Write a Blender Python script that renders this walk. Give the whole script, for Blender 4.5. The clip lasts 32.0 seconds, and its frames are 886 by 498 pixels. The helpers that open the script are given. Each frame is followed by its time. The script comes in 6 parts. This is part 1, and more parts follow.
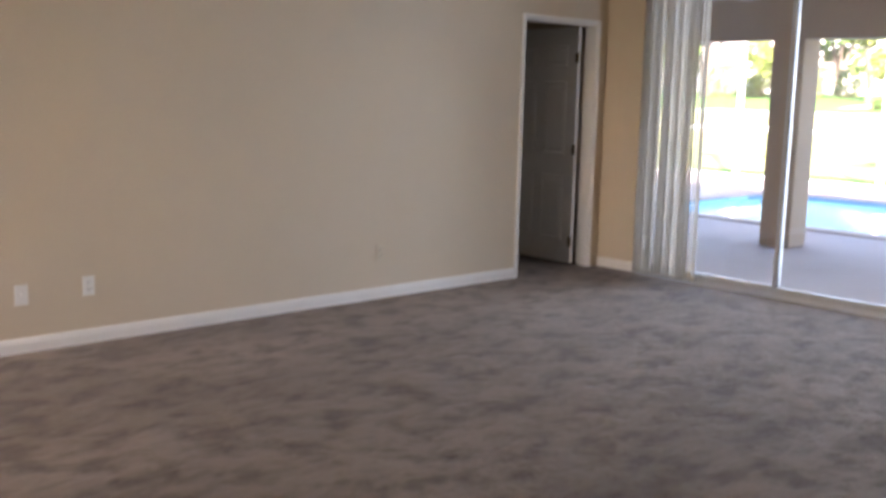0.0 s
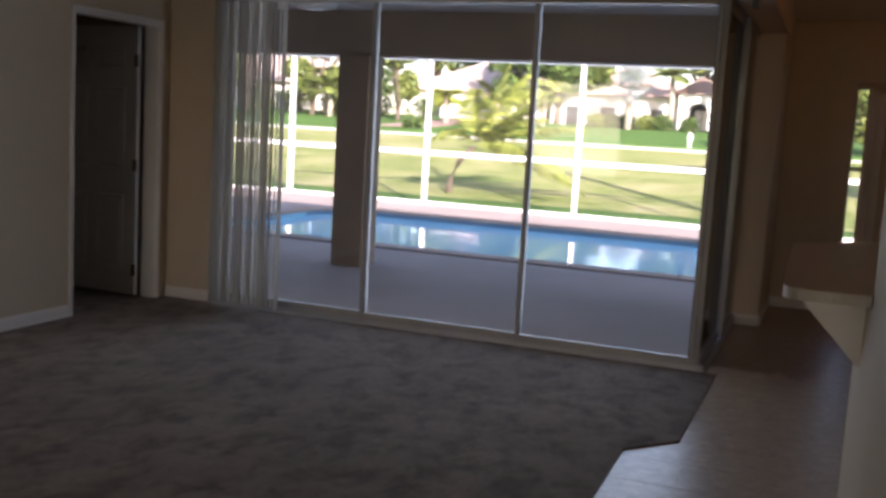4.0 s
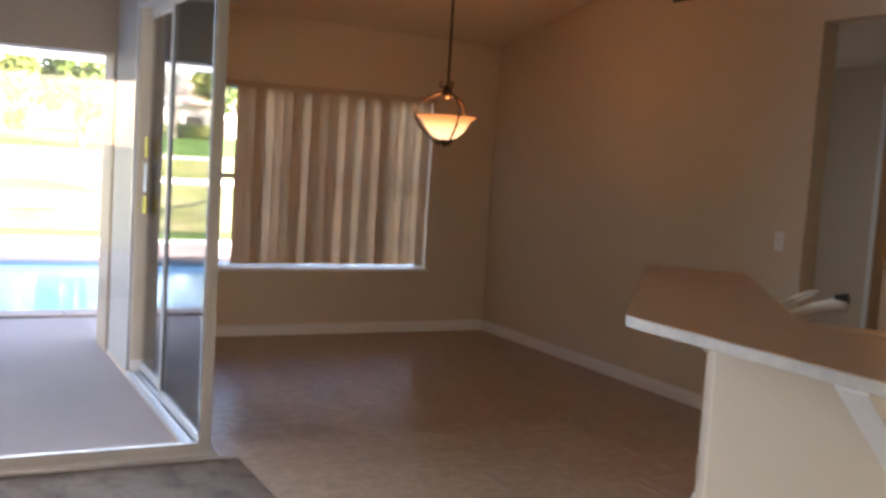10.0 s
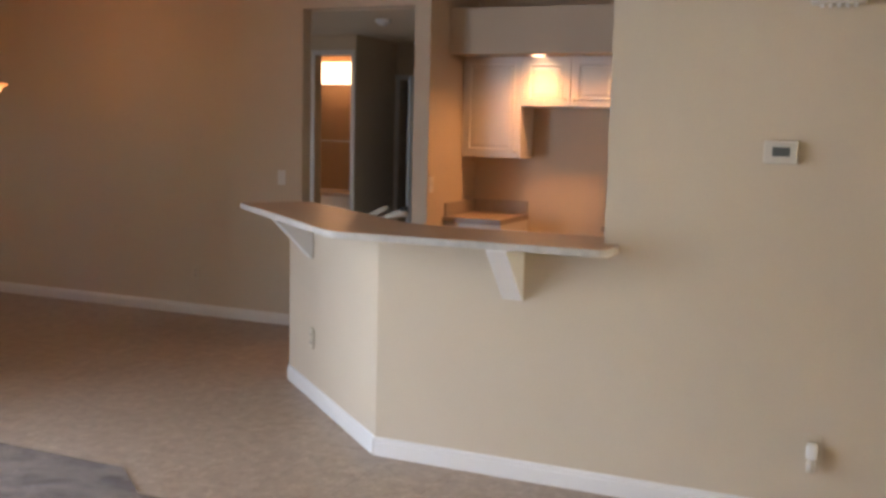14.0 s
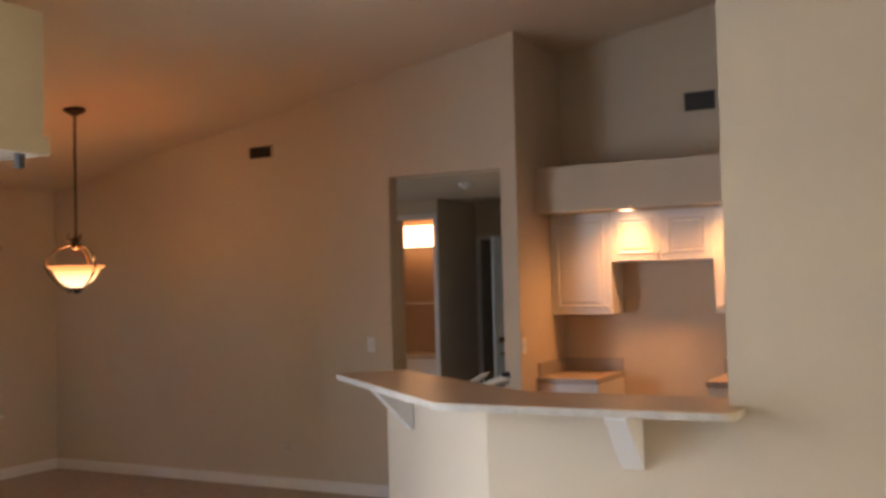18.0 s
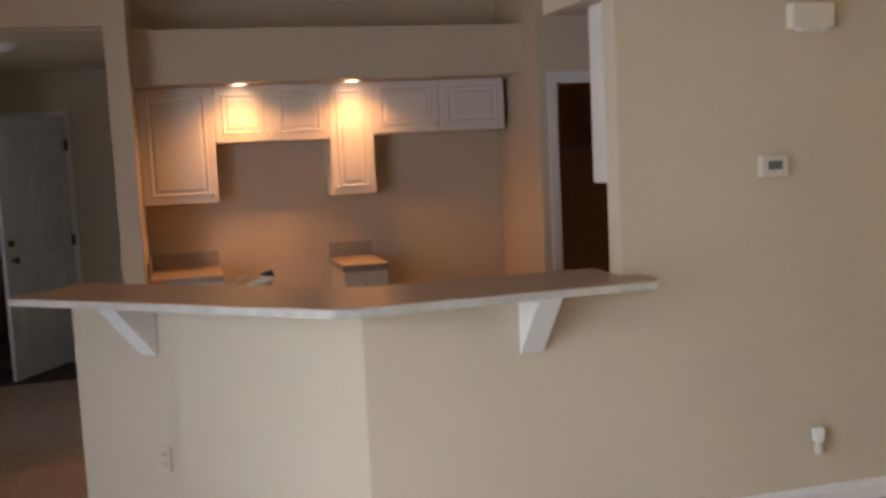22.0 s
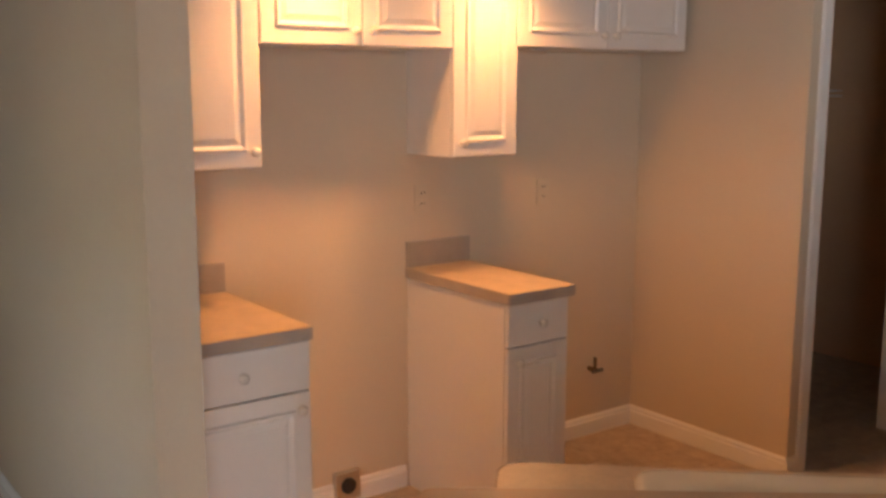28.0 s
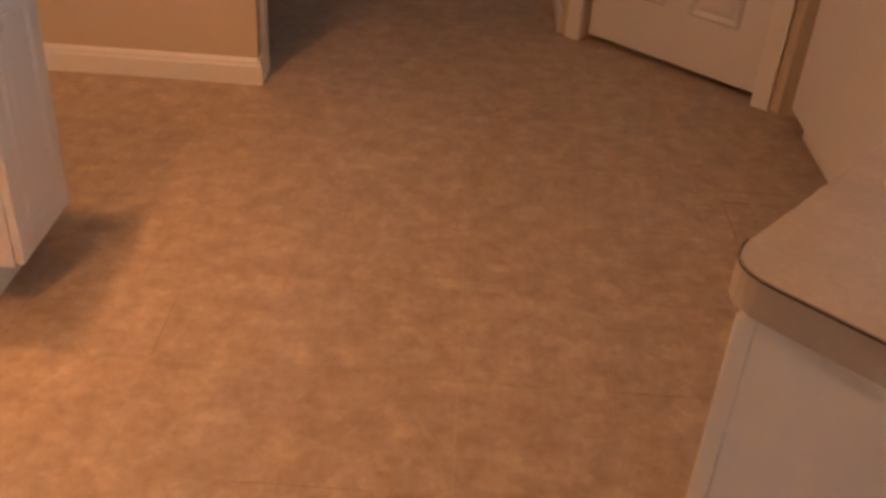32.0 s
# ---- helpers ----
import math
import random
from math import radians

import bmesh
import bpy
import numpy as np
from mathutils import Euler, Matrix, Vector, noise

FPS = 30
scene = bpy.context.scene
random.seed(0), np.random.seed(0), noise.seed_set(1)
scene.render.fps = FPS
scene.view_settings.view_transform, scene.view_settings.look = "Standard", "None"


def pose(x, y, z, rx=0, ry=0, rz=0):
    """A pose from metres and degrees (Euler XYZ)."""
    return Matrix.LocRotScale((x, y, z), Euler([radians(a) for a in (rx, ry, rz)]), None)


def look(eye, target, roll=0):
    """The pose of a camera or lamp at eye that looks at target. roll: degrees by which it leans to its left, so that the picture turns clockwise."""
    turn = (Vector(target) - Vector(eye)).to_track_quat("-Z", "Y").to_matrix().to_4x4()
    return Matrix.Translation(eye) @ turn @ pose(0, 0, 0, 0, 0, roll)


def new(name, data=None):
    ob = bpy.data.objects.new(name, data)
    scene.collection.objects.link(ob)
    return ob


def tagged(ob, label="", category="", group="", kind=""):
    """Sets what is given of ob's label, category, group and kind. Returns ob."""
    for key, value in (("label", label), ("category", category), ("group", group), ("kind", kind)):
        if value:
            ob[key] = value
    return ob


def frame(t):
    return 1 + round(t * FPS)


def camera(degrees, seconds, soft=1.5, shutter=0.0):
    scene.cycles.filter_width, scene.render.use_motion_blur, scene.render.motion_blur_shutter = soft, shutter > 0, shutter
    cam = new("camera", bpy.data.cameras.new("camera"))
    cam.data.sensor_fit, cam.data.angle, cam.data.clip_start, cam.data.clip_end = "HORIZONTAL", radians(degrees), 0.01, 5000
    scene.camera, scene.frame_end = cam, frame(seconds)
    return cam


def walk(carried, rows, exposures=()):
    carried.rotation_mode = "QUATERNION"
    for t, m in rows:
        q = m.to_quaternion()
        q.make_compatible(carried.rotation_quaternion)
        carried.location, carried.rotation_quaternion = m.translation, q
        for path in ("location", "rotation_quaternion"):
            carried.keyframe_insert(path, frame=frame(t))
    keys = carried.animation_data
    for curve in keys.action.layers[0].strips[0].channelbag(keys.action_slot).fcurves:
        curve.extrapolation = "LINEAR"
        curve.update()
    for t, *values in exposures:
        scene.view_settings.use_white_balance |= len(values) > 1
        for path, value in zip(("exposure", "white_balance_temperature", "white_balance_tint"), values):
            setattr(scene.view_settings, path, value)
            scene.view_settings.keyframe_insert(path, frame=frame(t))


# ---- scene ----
cam = camera(48.1, 32.0, soft=3.2, shutter=0.25)
PATH = [
    (0, (0.153, 1.138, 1.491), (-1.304, 2.473, 1.181), 1.4),
    (0.5, (0.275, 1.245, 1.457), (-1.243, 2.422, 0.902), 1.5),
    (1, (0.318, 1.254, 1.437), (-1.226, 2.341, 0.778), 1.0),
    (1.5, (0.348, 1.280, 1.442), (-1.179, 2.338, 0.701), 0.7),
    (2, (0.265, 1.238, 1.473), (-1.122, 2.492, 0.762), 3.6),
    (2.5, (0.048, 1.330, 1.477), (-1.109, 2.828, 0.822), 2.3),
    (3, (-0.162, 1.396, 1.445), (-1.174, 3.059, 0.983), 2.7),
    (3.5, (-0.357, 1.526, 1.457), (-1.246, 3.291, 1.148), 2.5),
    (4, (-0.522, 1.632, 1.474), (-1.243, 3.48, 1.226), 3.3),
    (4.5, (-0.7, 1.68, 1.523), (-1.264, 3.586, 1.299), 1.1),
    (6.5, (-0.966, 2.437, 1.528), (-1.345, 4.396, 1.389), 0.7),
    (7, (-1.072, 2.604, 1.53), (-1.417, 4.564, 1.334), 0.4),
    (7.5, (-1.202, 2.85, 1.504), (-1.652, 4.786, 1.28), -0.4),
    (8, (-1.286, 3.043, 1.499), (-1.777, 4.972, 1.302), 0.6),
    (8.5, (-1.541, 3.124, 1.504), (-1.587, 5.112, 1.3), 2.5),
    (9, (-1.835, 3.259, 1.521), (-1.558, 5.228, 1.32), 3.7),
    (9.5, (-2.183, 3.369, 1.551), (-1.56, 5.261, 1.38), 2.6),
    (10, (-2.49, 3.358, 1.52), (-1.563, 5.121, 1.342), 3.6),
    (10.5, (-2.911, 3.356, 1.524), (-1.885, 5.061, 1.33), 3.9),
    (11, (-3.298, 3.433, 1.54), (-2.252, 5.125, 1.328), 5.6),
    (11.5, (-3.662, 3.407, 1.498), (-2.401, 4.942, 1.266), 4.6),
    (12, (-3.945, 3.452, 1.533), (-2.558, 4.862, 1.235), 5.5),
    (12.5, (-4.149, 3.523, 1.457), (-2.629, 4.776, 1.11), -0.1),
    (13, (-4.317, 3.527, 1.543), (-2.663, 4.585, 1.166), 0.6),
    (13.5, (-4.5, 3.47, 1.566), (-2.688, 4.266, 1.275), 2.0),
    (15.5, (-4.538, 3.360, 1.585), (-2.758, 4.270, 1.511), 0.7),
    (16, (-4.540, 3.365, 1.603), (-2.778, 4.309, 1.546), 0.3),
    (16.5, (-4.549, 3.363, 1.609), (-2.838, 4.399, 1.564), 0.0),
    (17, (-4.543, 3.358, 1.606), (-2.884, 4.474, 1.573), 0.3),
    (17.5, (-4.550, 3.432, 1.610), (-2.906, 4.571, 1.610), 1.8),
    (18, (-4.487, 3.612, 1.618), (-2.717, 4.539, 1.688), -1.4),
    (18.5, (-4.399, 3.781, 1.620), (-2.547, 4.533, 1.693), 0.5),
    (19, (-4.306, 4.088, 1.623), (-2.348, 4.496, 1.626), 0.2),
    (19.5, (-4.267, 4.395, 1.586), (-2.298, 4.731, 1.487), 1.1),
    (20, (-4.316, 4.735, 1.646), (-2.327, 4.691, 1.447), 1.1),
    (20.5, (-4.160, 5.145, 1.586), (-2.180, 4.918, 1.418), -2.5),
    (21, (-4.214, 5.439, 1.655), (-2.262, 5.014, 1.553), 0.3),
    (21.5, (-4.243, 5.819, 1.672), (-2.324, 5.285, 1.489), 0.9),
    (22, (-4.099, 6.167, 1.652), (-2.172, 5.672, 1.448), -2.8),
    (22.5, (-3.913, 6.457, 1.636), (-1.998, 5.910, 1.453), 0.7),
    (23, (-3.715, 6.738, 1.631), (-1.829, 6.107, 1.417), 2.4),
    (23.5, (-3.353, 6.825, 1.596), (-1.496, 6.123, 1.348), -1.1),
    (24, (-3.007, 6.953, 1.590), (-1.208, 6.106, 1.374), 0.9),
    (24.5, (-2.694, 7.085, 1.624), (-0.973, 6.118, 1.302), 0.2),
    (25, (-2.268, 7.111, 1.624), (-0.508, 6.191, 1.391), -2.1),
    (25.5, (-1.899, 7.114, 1.625), (-0.142, 6.186, 1.398), 1.6),
    (26, (-1.518, 7.219, 1.628), (0.143, 6.124, 1.428), 1.6),
    (26.5, (-1.110, 7.201, 1.648), (0.588, 6.161, 1.463), -0.4),
    (28.5, (0.032, 7.394, 1.592), (1.458, 6.063, 1.15), 2.2),
    (29, (0.314, 7.369, 1.54), (1.451, 5.834, 0.948), 6.1),
    (29.5, (0.559, 7.329, 1.494), (1.522, 5.773, 0.687), 6.7),
    (30, (0.823, 7.222, 1.441), (1.626, 5.685, 0.444), 7.6),
    (30.5, (1.054, 7.252, 1.447), (1.649, 5.665, 0.385), 0.0),
    (31, (1.231, 7.273, 1.453), (1.505, 5.706, 0.242), 6.5),
    (31.5, (1.334, 7.138, 1.406), (1.422, 5.518, 0.236), 7.4),
    (32, (1.411, 6.976, 1.404), (1.421, 5.3, 0.312), 4.0),
]
TINT = 25
EXPO = [(t, stops, kelvin, TINT) for t, stops, kelvin in (
    (0.0, 3.75, 6500), (1.0, 4.25, 6500), (2.0, 4.5, 6500), (2.9, 4.0, 6350), (3.3, 3.2, 6500), (3.6, 2.3, 6500), (4.2, 1.7, 6500),
    (7.0, 1.4, 6400), (8.0, 1.25, 6400), (9.0, 1.9, 6400), (9.4, 2.55, 6500), (10.0, 3.75, 6800), (10.5, 3.95, 7000), (12.0, 4.05, 7000),
    (13.0, 4.05, 6750), (16.0, 4.15, 6900), (17.5, 4.15, 7000), (19.0, 4.05, 7000), (21.0, 3.8, 6950), (23.0, 3.75, 6800), (24.0, 3.7, 6850), (25.0, 3.6, 7050),
    (26.0, 4.1, 7500), (28.0, 4.45, 7400), (29.0, 4.52, 7350), (30.0, 4.76, 6650), (32.0, 4.87, 6500))]
walk(cam, [(t, look(eye, target, roll)) for t, eye, target, roll in PATH], EXPO)

# ---- daylight ----
SUN_TO = Vector((0.55, -0.72, 0.405)).normalized()
world = bpy.data.worlds.new("sky")
scene.world = world
world.use_nodes = True
wn = world.node_tree.nodes
sky = wn.new("ShaderNodeTexSky")
sky.sky_type, sky.sun_disc = "NISHITA", False
sky.sun_elevation = math.asin(SUN_TO.z)
sky.sun_rotation = math.atan2(SUN_TO.x, SUN_TO.y)
wn["Background"].inputs["Strength"].default_value = 0.14
world.node_tree.links.new(sky.outputs[0], wn["Background"].inputs["Color"])
sun = new("sun", bpy.data.lights.new("sun", "SUN"))
sun.data.energy, sun.data.angle, sun.data.color = 5.0, radians(0.6), (1.0, 0.94, 0.85)
sun.matrix_world = look(SUN_TO * 60, (0, 0, 0))


def area_light(name, size, power, colour, eye, target, size_y=None):
    lamp = new(name, bpy.data.lights.new(name, "AREA"))
    lamp.data.energy, lamp.data.color, lamp.data.size = power, colour, size
    if size_y:
        lamp.data.shape, lamp.data.size_y = "RECTANGLE", size_y
    lamp.matrix_world = look(eye, target)
    return lamp


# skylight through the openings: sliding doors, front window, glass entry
DAY = (0.63, 0.82, 1.0)
area_light("sky_sliders", 3.4, 10.6, DAY, (-3.0, 8.22, 1.2), (-3.0, 0, 0.6), 2.2)
area_light("sky_front_window", 1.5, 2.2, (1.0, 0.89, 0.76), (-4.45, -0.92, 1.5), (-4.5, 3.6, 0.0), 1.5).data.spread = radians(75)
# added fill lamp at an invented hall opening, to brighten the front door
area_light("hall_fill_lamp", 0.38, 0.35, DAY, (2.52, 9.47, 1.12), (3.9, 7.6, 1.0), 1.2)
area_light("sky_entry", 1.6, 0.06, (0.97, 0.97, 1.0), (-0.85, -0.95, 1.2), (-0.85, 6, 1.1), 2.1)
WARM = (1.0, 0.458, 0.15)

# ---- materials ----
class Nodes:
    """A small helper round one node material."""

    def __init__(self, name):
        self.mat = bpy.data.materials.new(name)
        self.mat.use_nodes = True
        self.tree = self.mat.node_tree
        self.bsdf = self.tree.nodes["Principled BSDF"]
        self.coord = self.tree.nodes.new("ShaderNodeTexCoord")

    def add(self, kind, **inputs):
        node = self.tree.nodes.new(kind)
        for key, value in inputs.items():
            node.inputs[key.replace("_", " ")].default_value = value
        return node

    def link(self, a, b):
        self.tree.links.new(a, b)

    def noise(self, scale, detail=4.0, rough=0.55, stretch=None, twist=0.0):
        node = self.add("ShaderNodeTexNoise", Scale=scale, Detail=detail, Roughness=rough, Distortion=twist)
        mapping = self.add("ShaderNodeMapping")
        if stretch:
            mapping.inputs["Scale"].default_value = stretch
        self.link(self.coord.outputs["Object"], mapping.inputs[0])
        self.link(mapping.outputs[0], node.inputs["Vector"])
        return node.outputs[0]

    def ramp(self, source, stops):
        node = self.tree.nodes.new("ShaderNodeValToRGB")
        node.color_ramp.elements[0].position, node.color_ramp.elements[1].position = stops[0][0], stops[-1][0]
        for place, _ in stops[1:-1]:
            node.color_ramp.elements.new(place)
        for element, (_, colour) in zip(node.color_ramp.elements, stops):
            element.color = (*colour, 1)
        self.link(source, node.inputs[0])
        return node.outputs[0]

    def mix(self, a, b, factor, mode="MIX"):
        node = self.tree.nodes.new("ShaderNodeMix")
        node.data_type, node.blend_type = "RGBA", mode
        for value, socket in ((factor, node.inputs[0]), (a, node.inputs[6]), (b, node.inputs[7])):
            if hasattr(value, "is_linked"):
                self.link(value, socket)
            elif isinstance(value, tuple):
                socket.default_value = (*value, 1)
            else:
                socket.default_value = value
        return node.outputs[2]

    def colour(self, source):
        self.link(source, self.bsdf.inputs["Base Color"])

    def bump(self, source, strength, distance, base=None):
        node = self.add("ShaderNodeBump", Strength=strength, Distance=distance)
        self.link(source, node.inputs["Height"])
        if base:
            self.link(base, node.inputs["Normal"])
        self.link(node.outputs[0], self.bsdf.inputs["Normal"])
        return node.outputs[0]


def scaled(c, k):
    return tuple(min(1.0, v * k) for v in c)


def surface(name, base, rough=0.6, metal=0.0, vary=0.08, big=1.5, small=40.0, bump=0.15, depth=0.002, spec=0.5, random_tone=0.0, stretch=None):
    """A plain-coloured surface with stains at one scale and grain at another."""
    n = Nodes(name)
    n.bsdf.inputs["Roughness"].default_value, n.bsdf.inputs["Metallic"].default_value = rough, metal
    n.bsdf.inputs["Specular IOR Level"].default_value = spec
    coarse, fine = n.noise(big, 3.0, 0.6, stretch), n.noise(small, 5.0, 0.6, stretch)
    tone = n.ramp(coarse, [(0.25, scaled(base, 1 - vary)), (0.75, scaled(base, 1 + vary))])
    tone = n.mix(tone, n.ramp(fine, [(0.3, (0.78, 0.78, 0.78)), (0.7, (1.0, 1.0, 1.0))]), min(1.0, vary * 4), "MULTIPLY")
    if random_tone:
        info = n.tree.nodes.new("ShaderNodeObjectInfo")
        tone = n.mix(tone, n.ramp(info.outputs["Random"], [(0.0, (1 - random_tone,) * 3), (1.0, (1.0, 1.0, 1.0))]), 1.0, "MULTIPLY")
    n.colour(tone)
    if bump:
        n.bump(fine, bump, depth)
    return n.mat


def island_surface(name, low, high, rough=0.6, small=30.0, spec=0.3, through_light=0.0):
    """Many small pieces in one mesh, each with a tone of its own."""
    n = Nodes(name)
    n.bsdf.inputs["Roughness"].default_value = rough
    n.bsdf.inputs["Specular IOR Level"].default_value = spec
    geo = n.tree.nodes.new("ShaderNodeNewGeometry")
    tone = n.ramp(geo.outputs["Random Per Island"], [(0.0, low), (1.0, high)])
    tone = n.mix(tone, n.ramp(n.noise(small), [(0.3, (0.7, 0.7, 0.7)), (0.7, (1.0, 1.0, 1.0))]), 0.6, "MULTIPLY")
    n.colour(tone)
    if through_light:
        n.bsdf.inputs["Subsurface Weight"].default_value = through_light
        n.bsdf.inputs["Subsurface Radius"].default_value = (0.02, 0.03, 0.01)
    return n.mat


def translucent(mat, colour, share):
    """Lets a share of the daylight behind a thin vinyl slat through."""
    t = mat.node_tree
    through_light, mixer = t.nodes.new("ShaderNodeBsdfTranslucent"), t.nodes.new("ShaderNodeMixShader")
    through_light.inputs[0].default_value = (*colour, 1)
    mixer.inputs[0].default_value = share
    t.links.new(t.nodes["Principled BSDF"].outputs[0], mixer.inputs[1])
    t.links.new(through_light.outputs[0], mixer.inputs[2])
    t.links.new(mixer.outputs[0], t.nodes["Material Output"].inputs[0])
    return mat


def glowing(name, colour, power):
    n = Nodes(name)
    n.bsdf.inputs["Base Color"].default_value = (*colour, 1)
    n.bsdf.inputs["Emission Color"].default_value = (*colour, 1)
    n.bsdf.inputs["Emission Strength"].default_value = power
    return n.mat


def tile_material():
    n = Nodes("mottled_beige_tile")
    n.bsdf.inputs["Roughness"].default_value = 0.34
    info = n.tree.nodes.new("ShaderNodeObjectInfo")
    geo = n.tree.nodes.new("ShaderNodeNewGeometry")
    def world_noise(scale, detail):
        node = n.add("ShaderNodeTexNoise", Scale=scale, Detail=detail, Roughness=0.65)
        n.link(geo.outputs["Position"], node.inputs["Vector"])
        return node.outputs[0]
    cloud, vein = world_noise(13.0, 5.0), world_noise(42.0, 4.0)
    tone = n.ramp(cloud, [(0.36, (0.365, 0.270, 0.196)), (0.47, (0.415, 0.312, 0.230)), (0.55, (0.435, 0.332, 0.247)), (0.66, (0.495, 0.388, 0.292))])
    tone = n.mix(tone, n.ramp(vein, [(0.35, (0.86, 0.85, 0.83)), (0.60, (1.0, 1.0, 1.0))]), 0.85, "MULTIPLY")
    tone = n.mix(tone, n.ramp(info.outputs["Random"], [(0.0, (0.965, 0.965, 0.965)), (1.0, (1.0, 1.0, 1.0))]), 1.0, "MULTIPLY")
    fleck = n.add("ShaderNodeTexVoronoi", Scale=24.0, Randomness=1.0)
    wander = n.add("ShaderNodeTexNoise", Scale=30.0, Detail=3.0)
    drift = n.tree.nodes.new("ShaderNodeVectorMath")
    drift.operation = "MULTIPLY_ADD"
    drift.inputs[1].default_value = (0.05, 0.05, 0.0)
    n.link(geo.outputs["Position"], wander.inputs["Vector"])
    n.link(wander.outputs["Color"], drift.inputs[0])
    n.link(geo.outputs["Position"], drift.inputs[2])
    n.link(drift.outputs[0], fleck.inputs["Vector"])
    tone = n.mix(tone, n.ramp(fleck.outputs["Color"], [(0.3, (0.965, 0.96, 0.955)), (0.6, (1.0, 1.0, 1.0)), (0.8, (1.09, 1.10, 1.10))]), 1.0, "MULTIPLY")
    n.colour(tone)
    n.bump(vein, 0.12, 0.002)
    return n.mat


WALL = surface("cream_wall_paint", (0.62, 0.515, 0.385), 0.75, vary=0.035, big=0.9, small=90, bump=0.12, depth=0.0015, spec=0.25)
CEIL = surface("ceiling_paint", (0.69, 0.585, 0.445), 0.85, vary=0.03, big=0.8, small=70, bump=0.35, depth=0.003, spec=0.2)
TRIM = surface("white_trim_paint", (0.78, 0.75, 0.71), 0.4, vary=0.03, small=60, bump=0.05)
DOORWHITE = surface("white_door_paint", (0.72, 0.70, 0.67), 0.42, vary=0.04, small=50, bump=0.06)
# pale blue puts the daylight on the front door into its colour
DAYLITDOOR = surface("daylit_blue_door_paint", (0.66, 0.72, 0.80), 0.45, vary=0.05, small=50, bump=0.06)
CABINET = surface("white_cabinet_foil", (0.74, 0.70, 0.64), 0.38, vary=0.03, small=45, bump=0.04)
LAMINATE = surface("speckled_beige_laminate", (0.53, 0.41, 0.295), 0.32, vary=0.15, big=14, small=110, bump=0.03, spec=0.5)
LAMEDGE = surface("grey_beige_laminate_edge", (0.40, 0.34, 0.28), 0.4, vary=0.12, big=8, small=120, bump=0.03)
# brown tone holds the warm kitchen light reflected in beige laminate
BARTOP = surface("kitchen_lit_bar_top", (0.465, 0.295, 0.185), 0.36, vary=0.06, big=3, small=140, bump=0.02)
BAREDGE = surface("pale_laminate_edge", (0.57, 0.53, 0.465), 0.4, vary=0.16, big=14, small=110, bump=0.02)
# white aluminium coloured mid grey, for frames shaded against the daylight
METALFRAME = surface("backlit_white_aluminium", (0.40, 0.39, 0.375), 0.35, vary=0.03, small=50, bump=0.02)
TRACK = surface("grey_aluminium_track", (0.5, 0.5, 0.5), 0.4, metal=0.6, vary=0.08, small=60, bump=0.05)
BRONZE = surface("dark_bronze", (0.06, 0.04, 0.025), 0.42, metal=0.7, vary=0.25, big=12, small=60, bump=0.15)
BLACK = surface("black_plastic", (0.02, 0.02, 0.02), 0.4, vary=0.1, bump=0.05)
DARKGREY = surface("dark_grey_metal", (0.10, 0.10, 0.10), 0.5, metal=0.3, vary=0.1, bump=0.05)
STEEL = surface("brushed_nickel", (0.55, 0.53, 0.5), 0.3, metal=1.0, vary=0.08, small=80, bump=0.04)
PLASTIC = surface("white_plastic", (0.78, 0.76, 0.72), 0.35, vary=0.03, small=60, bump=0.02)
# copy of the blind vinyl, its lamplit look put into a browner tone
LAMPLITBLIND = translucent(surface("lamplit_tan_vinyl_blind", (0.50, 0.375, 0.27), 0.6, vary=0.05, big=4, small=70, bump=0.05, spec=0.2), (0.60, 0.42, 0.28), 0.08)
CREAMPLASTIC = surface("cream_plastic", (0.64, 0.58, 0.49), 0.4, vary=0.03, small=60, bump=0.02)
ALMOND = surface("almond_plastic", (0.60, 0.51, 0.38), 0.4, vary=0.03, small=60, bump=0.02)
PORCELAIN = surface("white_porcelain", (0.74, 0.70, 0.62), 0.15, vary=0.02, small=30, bump=0.01)
HINGE = surface("aged_brass_hinge", (0.16, 0.11, 0.06), 0.45, metal=0.8, vary=0.2, small=60, bump=0.1)
BLIND = surface("ivory_vinyl_blind", (0.52, 0.45, 0.36), 0.6, vary=0.05, big=4, small=70, bump=0.05, spec=0.2)
STUCCO = surface("tan_stucco", (0.36, 0.275, 0.205), 0.9, vary=0.06, big=1.2, small=60, bump=0.5, depth=0.006, spec=0.2)
SOFFIT = surface("white_soffit_paint", (0.62, 0.60, 0.58), 0.8, vary=0.04, small=40, bump=0.3, depth=0.004)
DECK = surface("pink_grey_pool_deck", (0.36, 0.285, 0.255), 0.85, vary=0.10, big=0.7, small=45, bump=0.4, depth=0.004, spec=0.2)
COPING = surface("brown_pool_coping", (0.36, 0.27, 0.22), 0.8, vary=0.12, big=2, small=45, bump=0.4, depth=0.004, random_tone=0.15)
CAGE = surface("white_cage_aluminium", (0.80, 0.81, 0.82), 0.4, vary=0.03, small=40, bump=0.03)
TILE = tile_material()
GROUT = surface("beige_grout", (0.50, 0.385, 0.285), 0.85, vary=0.1, big=3, small=80, bump=0.3)
MATCARPET = surface("dark_entry_mat", (0.09, 0.075, 0.065), 0.95, vary=0.2, big=8, small=220, bump=0.9, depth=0.006, spec=0.1)


